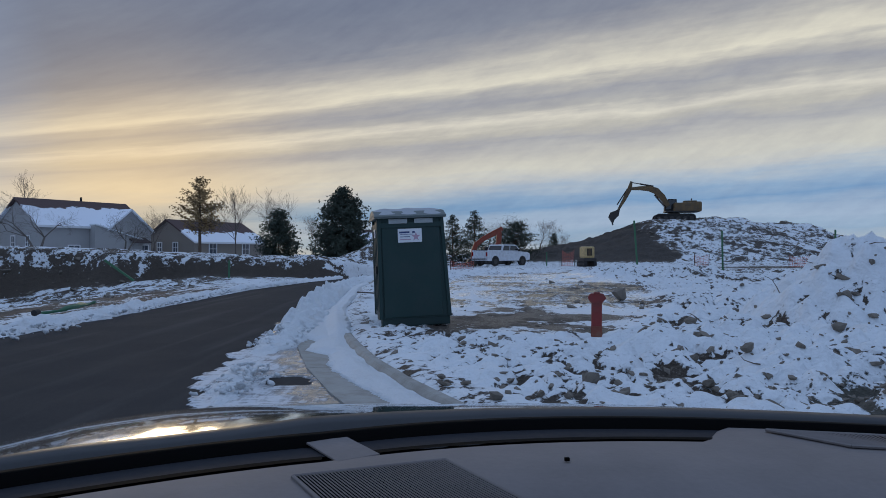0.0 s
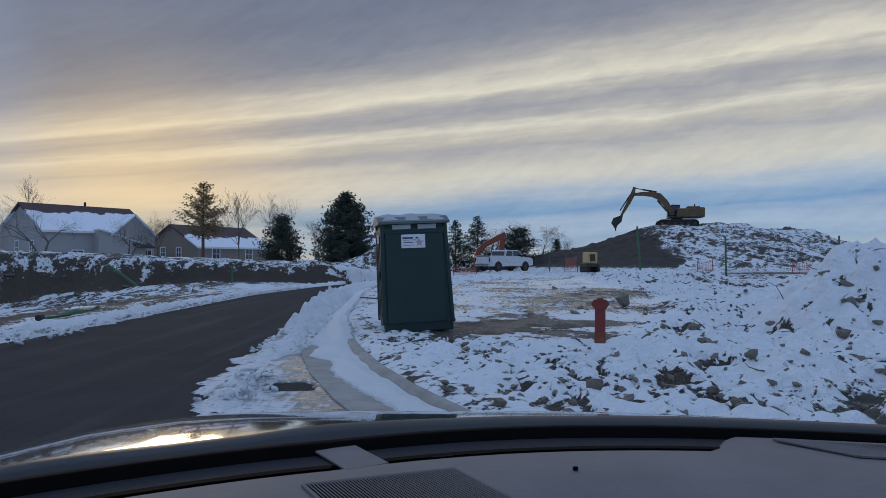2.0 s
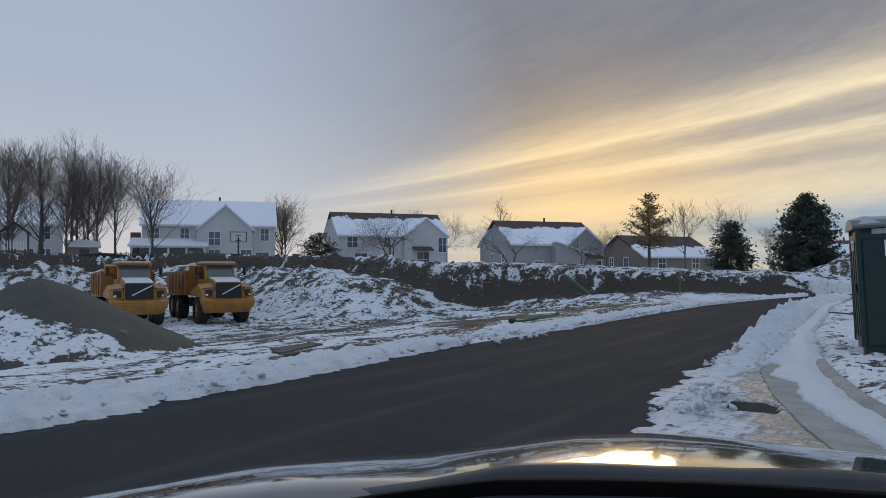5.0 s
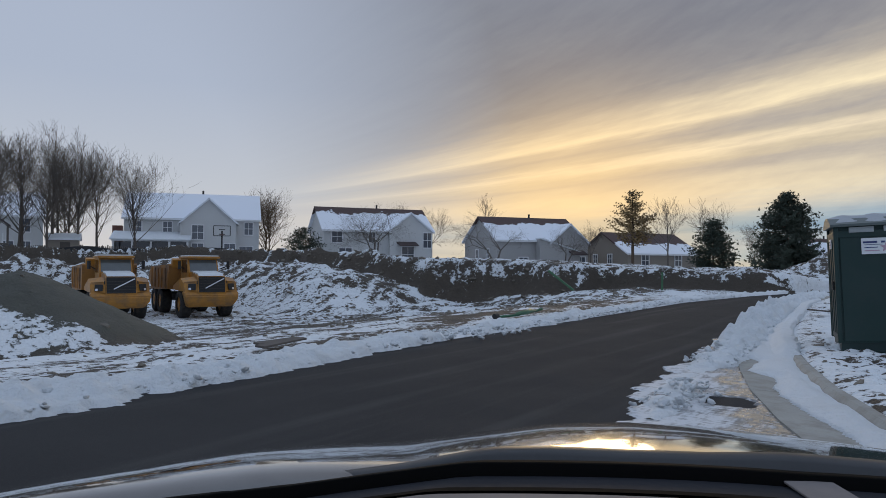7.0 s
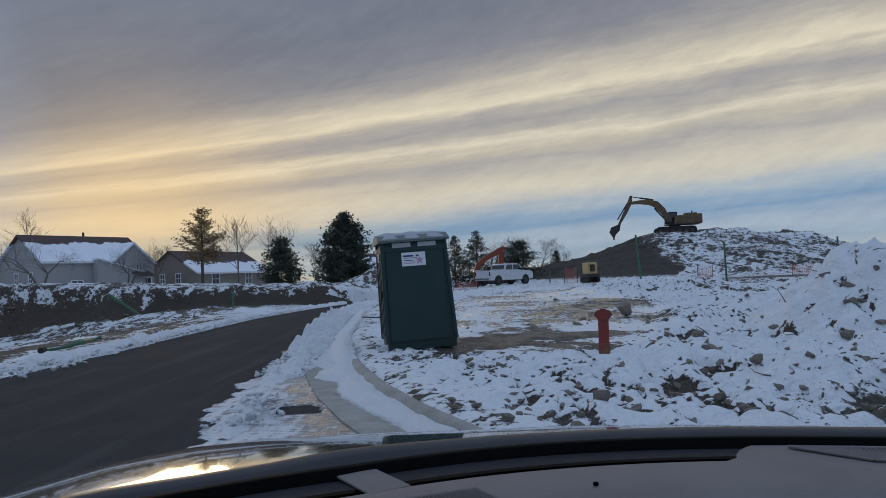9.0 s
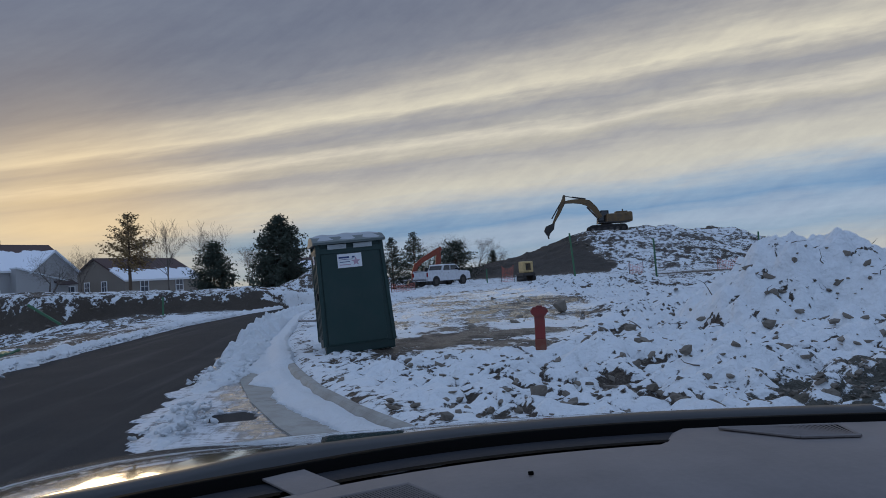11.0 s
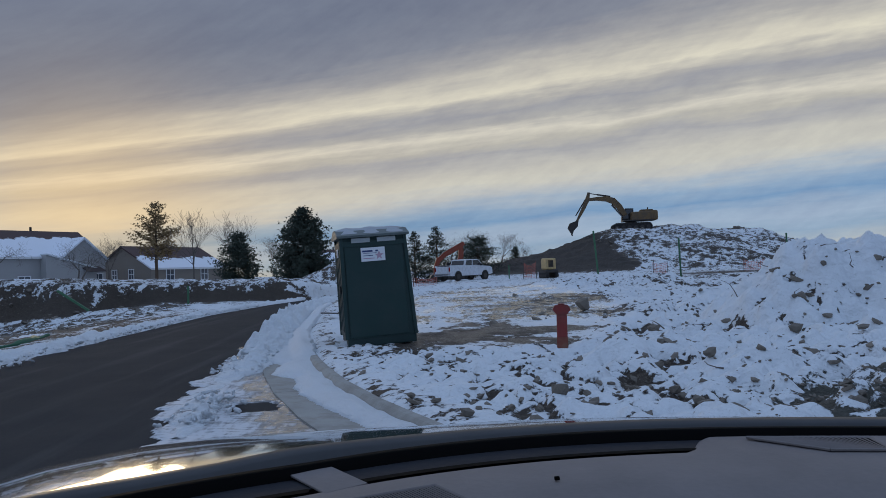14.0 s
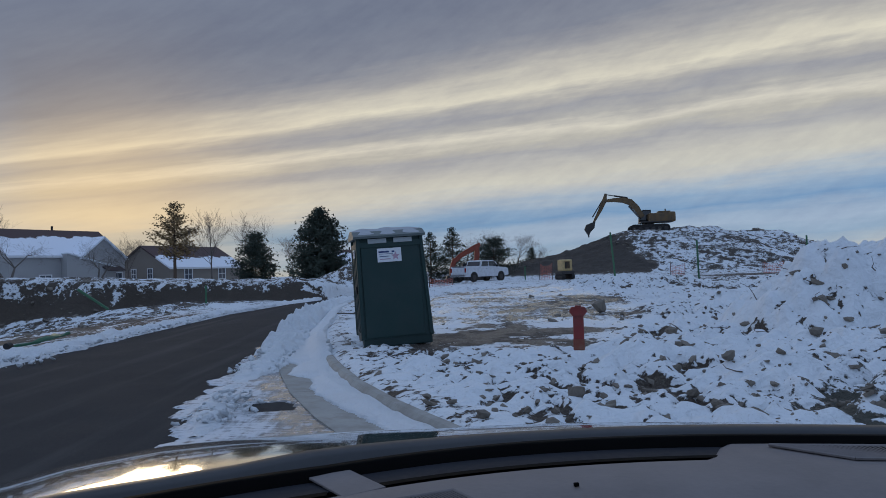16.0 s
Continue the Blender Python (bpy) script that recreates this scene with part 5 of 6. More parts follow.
def conifer(x, y, top, seed, width, mat, label, gaps=0.0, name="conifer", start=0.08, shape=1.0, layers=26, puff=1.0, lift=0.0):
    """Whorls of drooping boughs that carry many small needle clumps."""
    rnd = random.Random(seed)
    z0 = ground_z(x, y) - 0.1
    tall = top - z0
    tree = empty(name, pose(x, y, z0), label, "tree", "evergreen trees")
    trunk, boughs = Sticks(), Sticks()
    trunk.add(Vector((0, 0, 0)), Vector((0, 0, tall * 0.55)), tall * 0.022, tall * 0.014, 7)
    trunk.add(Vector((0, 0, tall * 0.55)), Vector((0, 0, tall * 0.98)), tall * 0.014, tall * 0.003, 6)
    nv, nf = [], []

    def clump(p, r):
        o = len(nv)
        for _ in range(7):
            a = Vector((rnd.gauss(0, 1), rnd.gauss(0, 1), rnd.gauss(0, 0.7))).normalized() * r
            b = Vector((rnd.gauss(0, 1), rnd.gauss(0, 1), rnd.gauss(0, 0.7))).normalized() * r
            o = len(nv)
            nv.extend((p - a * 0.5, p + a, p + b * 0.35))
            nf.append((o, o + 1, o + 2))

    for k in range(layers):
        f = start + (1 - start) * k / layers
        z = tall * f
        reach = width * 0.5 * ((1 - f) ** shape) * min(1.0, 0.55 + (f - start) * 3.5) * rnd.uniform(0.75, 1.15) + 0.12
        for j in range(rnd.randint(6, 9)):
            if rnd.random() < gaps:
                continue
            t = rnd.uniform(0, 6.28)
            ln = reach * rnd.uniform(0.6, 1.15)
            tip = Vector((math.cos(t) * ln, math.sin(t) * ln, z + ln * (lift + rnd.uniform(-0.15, 0.4))))
            root = Vector((0, 0, z))
            boughs.add(root, tip, tall * 0.004, tall * 0.0012, 3)
            bits = max(3, int(ln / 0.22))
            for b in range(bits):
                q = root.lerp(tip, 0.25 + 0.75 * (b + rnd.random()) / bits)
                for _ in range(2):
                    clump(q + Vector((rnd.gauss(0, 0.13), rnd.gauss(0, 0.13), rnd.gauss(0, 0.11))) * puff, rnd.uniform(0.09, 0.19) * puff)
    mesh_object("trunk", trunk.v, trunk.f, "brown_bark", tree)
    mesh_object("bough", boughs.v, boughs.f, "brown_bark", tree)
    mesh_object("foliage", nv, nf, mat, tree)
    return tree


for k, (x, y, top, sp) in enumerate([(-70, 25.5, 13.6, 0.55), (-72, 29, 14.0, 0.5), (-73, 32.2, 15.0, 0.4), (-72, 35, 16.2, 0.35), (-71, 37.0, 15.0, 0.4), (-72, 39.6, 13.5, 0.5), (-76, 34, 14.0, 0.4), (-75, 38, 13.0, 0.45), (-69, 28, 12.5, 0.6), (-77, 31, 13.5, 0.4), (-70, 33.5, 13.0, 0.4), (-74, 36.5, 15.0, 0.35), (-80, 40.5, 12.0, 0.5)]):
    leader_tree(x, y, top, 100 + k, 5.0 + 5.0 * sp, fork=(0.0, 0.3, 0.42)[k % 3])
leader_tree(-70, 42.7, 12.0, 120, 9.0, fork=0.3)
leader_tree(-75.6, 65.6, 11.8, 121, 7.0, "bushy brown leafless tree beside a house", 0.25, 0.12, "brown_bark")
leader_tree(-76.8, 67.4, 10.6, 141, 6.0, "bushy brown leafless tree beside a house", 0.3, 0.12, "brown_bark")
bare_tree(-53.6, 63.4, 9.0, 122, 1.5, stems=4, label="spreading leafless ornamental tree")
bare_tree(-65, 82.5, 11.4, 123, 0.5)
bare_tree(-61.6, 85, 10.5, 124, 0.5)
leader_tree(-52.6, 88.0, 12.4, 125, 5.0, start=0.3)
bare_tree(-40.0, 68.4, 7.4, 126, 0.9, stems=2, label="small leafless garden tree")
bare_tree(-33.4, 72.7, 6.6, 127, 0.8, stems=2, label="small leafless garden tree")
bare_tree(-34.6, 83, 7.4, 128, 0.5)
leader_tree(-22.9, 76.7, 8.7, 129, 5.0, "slender leafless tree beside the evergreens", start=0.3)
leader_tree(-22.3, 92, 8.8, 130, 6.5, start=0.3)
bare_tree(-18, 98, 7.5, 131, 0.6)
bare_tree(8.9, 89.6, 7.0, 132, 0.9, stems=4, label="wide leafless thicket tree")
bare_tree(6.6, 92, 6.4, 133, 0.9, stems=3, label="wide leafless thicket tree")
bare_tree(15.4, 110, 7.2, 134, 0.5)
bare_tree(19.0, 112, 5.2, 135, 0.7, stems=3)
conifer(-28.1, 80.1, 10.25, 200, 10.5, "pine", "open-crowned brownish pine against the sunset", 0.22, start=0.32, shape=0.75, layers=22, puff=1.3, lift=0.22)
conifer(-9.15, 63.4, 7.35, 201, 7.2, "spruce", "dense dark green spruce", 0.0, shape=0.62, layers=56, start=0.02, puff=1.5)
conifer(-16.6, 70, 5.8, 202, 5.6, "spruce", "rounded dark evergreen tree", 0.05, shape=0.5, layers=34, start=0.05, puff=1.4)
conifer(1.2, 85, 6.2, 203, 6.0, "spruce", "dark evergreen behind the site", 0.05, layers=30, shape=0.7, start=0.02)
conifer(3.9, 85, 6.7, 204, 6.4, "spruce", "dark evergreen behind the site", 0.05, layers=30, shape=0.7, start=0.02)
conifer(8.4, 79.6, 5.0, 205, 7.5, "spruce", "low broad dark evergreen bush", 0.0, layers=30, shape=0.45, start=0.02)
conifer(17.3, 108, 4.6, 206, 4.0, "spruce", "small dark evergreen tree far behind the site", 0.1, layers=18)
conifer(-60.4, 58.3, 5.7, 207, 6.4, "spruce", "round dark evergreen bush beside a house", 0.0, layers=30, shape=0.45, start=0.02)
conifer(-12.0, 95, 4.0, 208, 7.0, "spruce", "low hedge of dark shrubs", 0.1, layers=20, shape=0.4, start=0.02)
conifer(-4.5, 70, 4.2, 209, 5.0, "spruce", "low dark evergreen shrub", 0.05, layers=24, shape=0.4, start=0.02)

# ---- machines ----


def wheel(parent, at, r, wide, m=None, rim="steel", spin=0, name="wheel"):
    """A wheel on an axle along x, with a rounded tyre and a dished rim."""
    prof = [(r * 0.55, wide * 0.46), (r * 0.9, wide * 0.5), (r, wide * 0.36), (r, -wide * 0.36), (r * 0.9, -wide * 0.5), (r * 0.55, -wide * 0.46)]
    verts, faces, n = [], [], 28
    for k in range(n):
        t = 2 * math.pi * k / n
        for q, x in prof:
            lug = 1.02 if k % 2 and q == r else 1.0
            verts.append((at[0] + x, at[1] + q * lug * math.cos(t), at[2] + q * lug * math.sin(t)))
    c = len(prof)
    for k in range(n):
        for i in range(c - 1):
            a, b = k * c + i, ((k + 1) % n) * c + i
            faces.append((a, b, b + 1, a + 1))
    hub = empty(name, Matrix(), "", "")
    hub.parent = parent
    mesh_object("tyre", verts, faces, "rubber", hub, smooth=False)
    bm = tube(bmesh.new(), (at[0] - wide * 0.40, at[1], at[2]), (at[0] + wide * 0.40, at[1], at[2]), r * 0.57, sides=20)
    tube(bm, (at[0] - wide * 0.47, at[1], at[2]), (at[0] + wide * 0.47, at[1], at[2]), r * 0.2, sides=12)
    part("rim", bm, rim, hub)


def beam(bm, pts, wide, thick):
    """A box-section boom along points (y, z); thick gives its depth at each."""
    up, low = [], []
    for i, (p, t) in enumerate(zip(pts, thick)):
        a, b = Vector(pts[max(0, i - 1)]), Vector(pts[min(len(pts) - 1, i + 1)])
        n = (b - a).normalized()
        n = Vector((-n.y, n.x))
        up.append((p[0] + n.x * t / 2, p[1] + n.y * t / 2))
        low.append((p[0] - n.x * t / 2, p[1] - n.y * t / 2))
    return prism(bm, up + low[::-1], wide)


def tracks(parent, long, tall, gauge, wide):
    for s in (-1, 1):
        n = 9
        outline = []
        for k in range(n):
            t = math.pi / 2 + math.pi * k / (n - 1)
            outline.append((-(long - tall) / 2 + tall / 2 * math.cos(t), tall / 2 + tall / 2 * math.sin(t)))
        for k in range(n):
            t = -math.pi / 2 + math.pi * k / (n - 1)
            outline.append(((long - tall) / 2 + tall / 2 * math.cos(t), tall / 2 + tall / 2 * math.sin(t)))
        bm = prism(bmesh.new(), outline, wide, Matrix.Translation((s * gauge / 2, 0, 0)))
        for k in range(int(long / 0.22)):
            y = -long / 2 + tall / 2 + k * 0.22
            if y < long / 2 - tall / 2:
                box(bm, (wide * 1.02, 0.05, 0.05), (s * gauge / 2, y, tall + 0.01))
        tr = part("track", bm, "rubber", parent, "muddy crawler track")
        bm = bmesh.new()
        for k in range(6):
            y = -long / 2 + tall / 2 + (long - tall) * k / 5
            tube(bm, (s * (gauge / 2 + wide / 2 - 0.02), y, tall * 0.42), (s * (gauge / 2 + wide / 2 + 0.04), y, tall * 0.42), tall * 0.26, sides=12)
        part("rollers", bm, "steel", tr)


def big_excavator():
    """Front of the machine is local -y; boom and stick as lists of (y, z)."""
    x, y = 31.0, 93.0
    z = ground_z(x, y)
    ex = empty("excavator", pose(x, y, z - 0.1, 0, 0, -18.5 - 90 + 8), "large dull yellow crawler excavator on top of the spoil mound", "excavator")
    tracks(ex, 5.2, 1.05, 2.6, 0.62)
    part("turntable", tube(bmesh.new(), (0, 0, 0.9), (0, 0, 1.3), 0.75, sides=20), "steel", ex)
    bm = boxed((2.8, 3.2, 1.15), (0, 1.55, 1.95), bevel=0.12)
    box(bm, (2.9, 0.8, 1.35), (0, 3.0, 1.98), bevel=0.25)
    box(bm, (1.6, 1.6, 0.4), (0.3, 2.0, 2.6), bevel=0.08)
    body = part("engine_body", bm, "cat_yellow", ex, "yellow engine housing and counterweight")
    for k in range(3):
        part("print_bar", boxed((0.02, 0.22, 0.34), (-1.46, 2.55 + 0.27 * k, 2.05)), "black", body)
    part("hood_stack", tube(bmesh.new(), (0.5, 2.2, 2.7), (0.5, 2.2, 3.1), 0.09), "steel", ex)
    part("platform", boxed((2.8, 4.2, 0.16), (0, 0.9, 1.36), bevel=0.04), "steel", ex)
    bm = prism(bmesh.new(), [(-1.15, 1.42), (0.45, 1.42), (0.45, 3.1), (-0.6, 3.15), (-1.1, 2.4)], 1.0, Matrix.Translation((-0.85, 0, 0)))
    cab = part("cab", bm, "black", ex, "dark operator cab")
    part("cab_window", prism(bmesh.new(), [(-0.98, 1.75), (0.3, 1.75), (0.3, 2.98), (-0.52, 3.0), (-0.95, 2.4)], 1.02, Matrix.Translation((-0.85, 0, 0))), "dark_glass", cab)
    part("handrail", tube(tube(bmesh.new(), (-1.2, 0.7, 2.5), (-1.2, 2.3, 2.9), 0.03), (-1.2, 2.3, 2.9), (-1.2, 2.3, 2.4), 0.03), "steel", ex)
    boom = part("boom", beam(bmesh.new(), [(-0.7, 2.1), (-1.5, 3.4), (-2.3, 4.25), (-3.2, 4.55), (-4.4, 4.62), (-5.6, 4.55)], 0.55, [0.55, 0.8, 0.85, 0.7, 0.5, 0.34]), "cat_yellow", ex, "yellow curved boom")
    part("boom_cylinder", tube(bmesh.new(), (0, -1.1, 2.0), (0, -2.5, 3.7), 0.11), "chrome", boom)
    part("stick_cylinder", tube(tube(bmesh.new(), (0, -2.6, 4.85), (0, -4.4, 5.2), 0.11), (0, -4.4, 5.2), (0, -5.6, 5.45), 0.06), "steel", boom)
    part("stick", beam(bmesh.new(), [(-5.5, 5.55), (-5.7, 4.6), (-6.4, 3.2), (-7.3, 1.6)], 0.42, [0.3, 0.62, 0.5, 0.26]), "cat_yellow", ex, "yellow dipper stick")
    part("bucket_cylinder", tube(bmesh.new(), (0, -6.0, 4.6), (0, -7.4, 2.4), 0.08), "steel", ex)
    bm = prism(bmesh.new(), [(-7.05, 1.75), (-7.5, 1.65), (-8.3, 1.35), (-8.55, 0.75), (-8.2, 0.15), (-7.95, -0.15), (-7.75, 0.35), (-7.2, 0.9)], 1.3)
    bucket = part("bucket", bm, "steel", ex, "dark steel digging bucket")
    for k in range(5):
        part("tooth", boxed((0.09, 0.12, 0.3), (-0.52 + 0.26 * k, -8.0, -0.2), (20, 0, 0)), "steel", bucket)


big_excavator()


def hauler(x, y, turn):
    """An articulated dump truck that faces local -y."""
    h = empty("dump_truck", pose(x, y, ground_z(x, y) + 0.02, 0, 0, turn) @ Matrix.Scale(0.97, 4), "yellow articulated dump truck with snow on its bonnet", "dump truck", "parked dump trucks")
    for yy in (-2.2, 2.9, 4.6):
        for s in (-1, 1):
            wheel(h, (s * 1.12, yy, 0.75), 0.76, 0.62, rim="yellow")
    bm = prism(bmesh.new(), [(-3.75, 0.95), (-3.85, 1.45), (-3.7, 2.25), (-3.4, 2.4), (-1.7, 2.55), (-1.7, 0.95)], 1.5)
    hood = part("hood", bm, "yellow", h, "sloping yellow engine hood")
    part("hood_snow", prism(bmesh.new(), [(-3.62, 2.33), (-3.4, 2.47), (-1.9, 2.62), (-1.9, 2.56), (-3.4, 2.41)], 1.35), "snow", hood, "snow on the hood")
    gr = part("grille", prism(bmesh.new(), [(-3.88, 1.45), (-3.73, 2.28), (-3.69, 2.28), (-3.84, 1.45)], 1.4), "black", h, "black radiator grille with a slanting bar")
    part("grille_bar", boxed((1.45, 0.02, 0.06), (0, -3.83, 1.86), (-10, -28, 0)), "chrome", gr)
    for k in range(6):
        part("grille_slat", boxed((1.36, 0.03, 0.025), (0, -3.87 + 0.025 * k, 1.5 + 0.14 * k)), "steel", gr)
    bm = prism(bmesh.new(), [(-4.0, 0.95), (-4.1, 1.25), (-3.95, 1.5), (-3.3, 1.5), (-3.1, 0.65), (-3.7, 0.62)], 2.9)
    for v in bm.verts:
        v.co.x *= 0.82 if v.co.z < 0.8 else 1.0
        v.co.y += 0.22 * (abs(v.co.x) > 1.1)
    bmesh.ops.bevel(bm, geom=bm.edges[:], offset=0.05, segments=2, affect="EDGES")
    part("bumper", bm, "yellow", h, "broad yellow front bumper")
    for s in (-1, 1):
        bm = prism(bmesh.new(), [(-3.85, 1.5), (-3.70, 2.05), (-3.0, 2.3), (-1.2, 1.75), (-1.2, 1.55), (-2.9, 1.5)], 0.66, Matrix.Translation((s * 1.1, 0, 0)))
        for v in bm.verts:
            if abs(v.co.x) > 1.2:
                v.co.y += 0.28
                v.co.z -= 0.10 * (v.co.z > 1.9)
        fd = part("fender", bm, "yellow", h, "yellow front mudguard")
        part("headlight_recess", boxed((0.40, 0.05, 0.36), (s * 1.06, -3.74, 1.74), (-14, 0, s * 22), 0.03), "black", fd)
        for k in range(2):
            part("headlight", boxed((0.15, 0.05, 0.13), (s * (0.97 + 0.19 * k), -3.80 + 0.07 * k, 1.64), (-14, 0, s * 22), 0.02), "chrome", fd)
        part("vent", boxed((0.05, 0.03, 0.16), (s * 0.80, -3.80, 2.0), (-14, 0, 0)), "black", fd)
        part("guard_rail", tube(tube(bmesh.new(), (s * 1.38, -3.5, 1.5), (s * 1.38, -3.42, 2.0), 0.025), (s * 1.38, -3.42, 2.0), (s * 0.86, -3.74, 2.05), 0.025), "yellow", fd)
        part("mirror", tube(tube(bmesh.new(), (s * 1.0, -1.7, 2.7), (s * 1.35, -2.1, 2.9), 0.03), (s * 1.35, -2.1, 2.7), (s * 1.35, -2.1, 3.15), 0.09), "black", h)
    part("chassis", boxed((1.0, 8.6, 0.5), (0, 1.0, 0.95), bevel=0.05), "steel", h)
    cab = part("cab", prism(bmesh.new(), [(-1.9, 1.2), (-2.05, 2.5), (-1.7, 3.3), (-0.1, 3.3), (-0.1, 1.2)], 1.65), "yellow", h, "yellow cab")
    part("windscreen", prism(bmesh.new(), [(-2.07, 2.55), (-1.74, 3.22), (-1.70, 3.22), (-2.02, 2.55)], 1.5), "skylit_glass", cab, "windscreen with the sky's reflection put into its grey colour")
    for s in (-1, 1):
        part("side_window", boxed((0.02, 1.2, 0.7), (s * 0.832, -1.0, 2.85)), "dark_glass", cab)
    part("cab_roof", boxed((1.85, 2.1, 0.12), (0, -1.0, 3.36), bevel=0.04), "yellow", cab)
    part("roof_snow", boxed((1.7, 1.9, 0.07), (0, -1.0, 3.45), bevel=0.03), "snow", cab)
    bm = prism(bmesh.new(), [(0.5, 1.5), (0.25, 2.9), (0.4, 3.0), (0.9, 2.95), (5.6, 2.8), (6.4, 2.2), (5.2, 1.35)], 2.85)
    body = part("dump_body", bm, "worn_yellow", h, "scraped and dirty yellow tipping body")
    for k in range(5):
        for s in (-1, 1):
            part("rib", boxed((0.07, 0.12, 1.2), (s * 1.45, 1.1 + 1.0 * k, 2.15)), "worn_yellow", body)
    part("canopy", boxed((2.5, 0.35, 0.5), (0, 0.35, 3.05), (15, 0, 0), 0.03), "yellow", body)


hauler(-36.8, 21.0, 68)
hauler(-34.6, 24.8, 68)


def pickup():
    x, y = 5.5, 64.8
    p = empty("pickup_truck", pose(x, y, ground_z(x, y), 0, 0, 43), "white crew cab pickup truck parked on snow", "pickup truck")
    side = [(-2.95, 0.5), (-2.95, 1.25), (-2.9, 1.32), (-1.05, 1.34), (-0.9, 1.36), (1.25, 1.34), (2.6, 1.24), (2.92, 1.1), (2.95, 0.55), (2.3, 0.45), (-2.4, 0.45)]
    body = part("body", prism(bmesh.new(), side, 1.95, pose(0, 0, 0, 0, 0, -90)), "car_white", p, "white body")
    bmx = prism(bmesh.new(), [(-0.98, 1.3), (-0.75, 1.9), (-0.55, 1.95), (0.75, 1.95), (1.05, 1.88), (1.75, 1.33)], 1.75, pose(0, 0, 0, 0, 0, -90))
    cab = part("cab", bmx, "car_white", p)
    for a, b, c, dd in ((-0.80, -0.62, 0.12, 0.12), (0.22, 0.22, 1.5, 1.02)):
        part("side_window", prism(bmesh.new(), [(a, 1.4), (b, 1.85), (dd, 1.85), (c, 1.4)], 1.78, pose(0, 0, 0, 0, 0, -90)), "dark_glass", cab)
    part("windscreen", prism(bmesh.new(), [(1.08, 1.86), (1.10, 1.87), (1.74, 1.38), (1.70, 1.37)], 1.6, pose(0, 0, 0, 0, 0, -90)), "dark_glass", cab)
    part("rear_window", boxed((0.03, 1.5, 0.42), (-0.89, 0, 1.62), (0, 20, 0)), "dark_glass", cab)
    part("bed_floor", boxed((1.8, 1.7, 0.05), (-1.95, 0, 1.35)), "black", p, "dark load bed")
    for s in (-1, 1):
        part("bed_rail", boxed((1.9, 0.10, 0.09), (-1.97, s * 0.91, 1.37), bevel=0.02), "car_white", p)
        part("tail_lamp", boxed((0.06, 0.16, 0.38), (-2.96, s * 0.88, 1.05), bevel=0.02), "lamp_red", p, "red tail lamp")
        part("headlight", boxed((0.08, 0.34, 0.2), (2.92, s * 0.75, 0.98), bevel=0.03), "chrome", p)
        part("door_handle", boxed((0.2, 0.03, 0.04), (-0.2, s * 0.985, 1.15)), "chrome", p)
        part("mirror", boxed((0.14, 0.22, 0.2), (1.25, s * 1.06, 1.42), bevel=0.03), "black", p)
    part("tailgate", boxed((0.05, 1.55, 0.62), (-2.97, 0, 1.0), bevel=0.02), "car_white", p)
    part("bumper", boxed((0.16, 1.85, 0.2), (-3.02, 0, 0.56), bevel=0.04), "chrome", p)
    for wx in (-1.9, 1.85):
        for s in (-1, 1):
            hub = empty("wheel", pose(wx, s * 0.86, 0.40, 0, 0, 90), "", "")
            hub.parent = p
            part("tyre", tube(bmesh.new(), (s * 0.14, 0, 0), (-s * 0.14, 0, 0), 0.40, sides=24), "rubber", hub)
            part("rim", tube(bmesh.new(), (s * 0.15, 0, 0), (-s * 0.15, 0, 0), 0.24, sides=16), "steel", hub)
            part("wheel_arch", tube(bmesh.new(), (s * 0.13, 0, 0.03), (s * 0.02, 0, 0.03), 0.48, sides=24), "black", hub)


pickup()


def orange_excavator():
    x, y = 5.0, 72.0
    ex = empty("excavator", pose(x, y, ground_z(x, y), 0, 0, -84) @ Matrix.Scale(0.88, 4), "orange excavator parked behind the pickup", "excavator")
    tracks(ex, 3.8, 0.8, 2.0, 0.5)
    part("house", boxed((2.2, 2.6, 1.0), (0, 0.9, 1.35), bevel=0.12), "orange_steel", ex)
    part("cab", boxed((0.9, 1.3, 1.0), (-0.6, -0.1, 1.55), bevel=0.08), "black", ex)
    part("boom", beam(bmesh.new(), [(0.2, 1.2), (0.9, 2.5), (0.95, 3.2), (1.0, 4.1)], 0.45, [0.5, 0.6, 0.6, 0.4]), "orange_steel", ex, "orange boom folded upward")
    part("boom_head", beam(bmesh.new(), [(1.35, 4.25), (0.4, 3.7), (-1.0, 2.95), (-1.9, 2.2)], 0.42, [0.45, 0.62, 0.55, 0.5]), "orange_steel", ex, "orange upper boom")
    part("stick", beam(bmesh.new(), [(-1.7, 2.6), (-2.05, 1.6), (-2.2, 0.6)], 0.4, [0.5, 0.55, 0.4]), "orange_steel", ex)
    part("bucket", prism(bmesh.new(), [(-2.0, 0.7), (-2.7, 0.6), (-2.9, 0.2), (-2.4, 0.0), (-1.9, 0.2)], 0.9), "steel", ex)


orange_excavator()


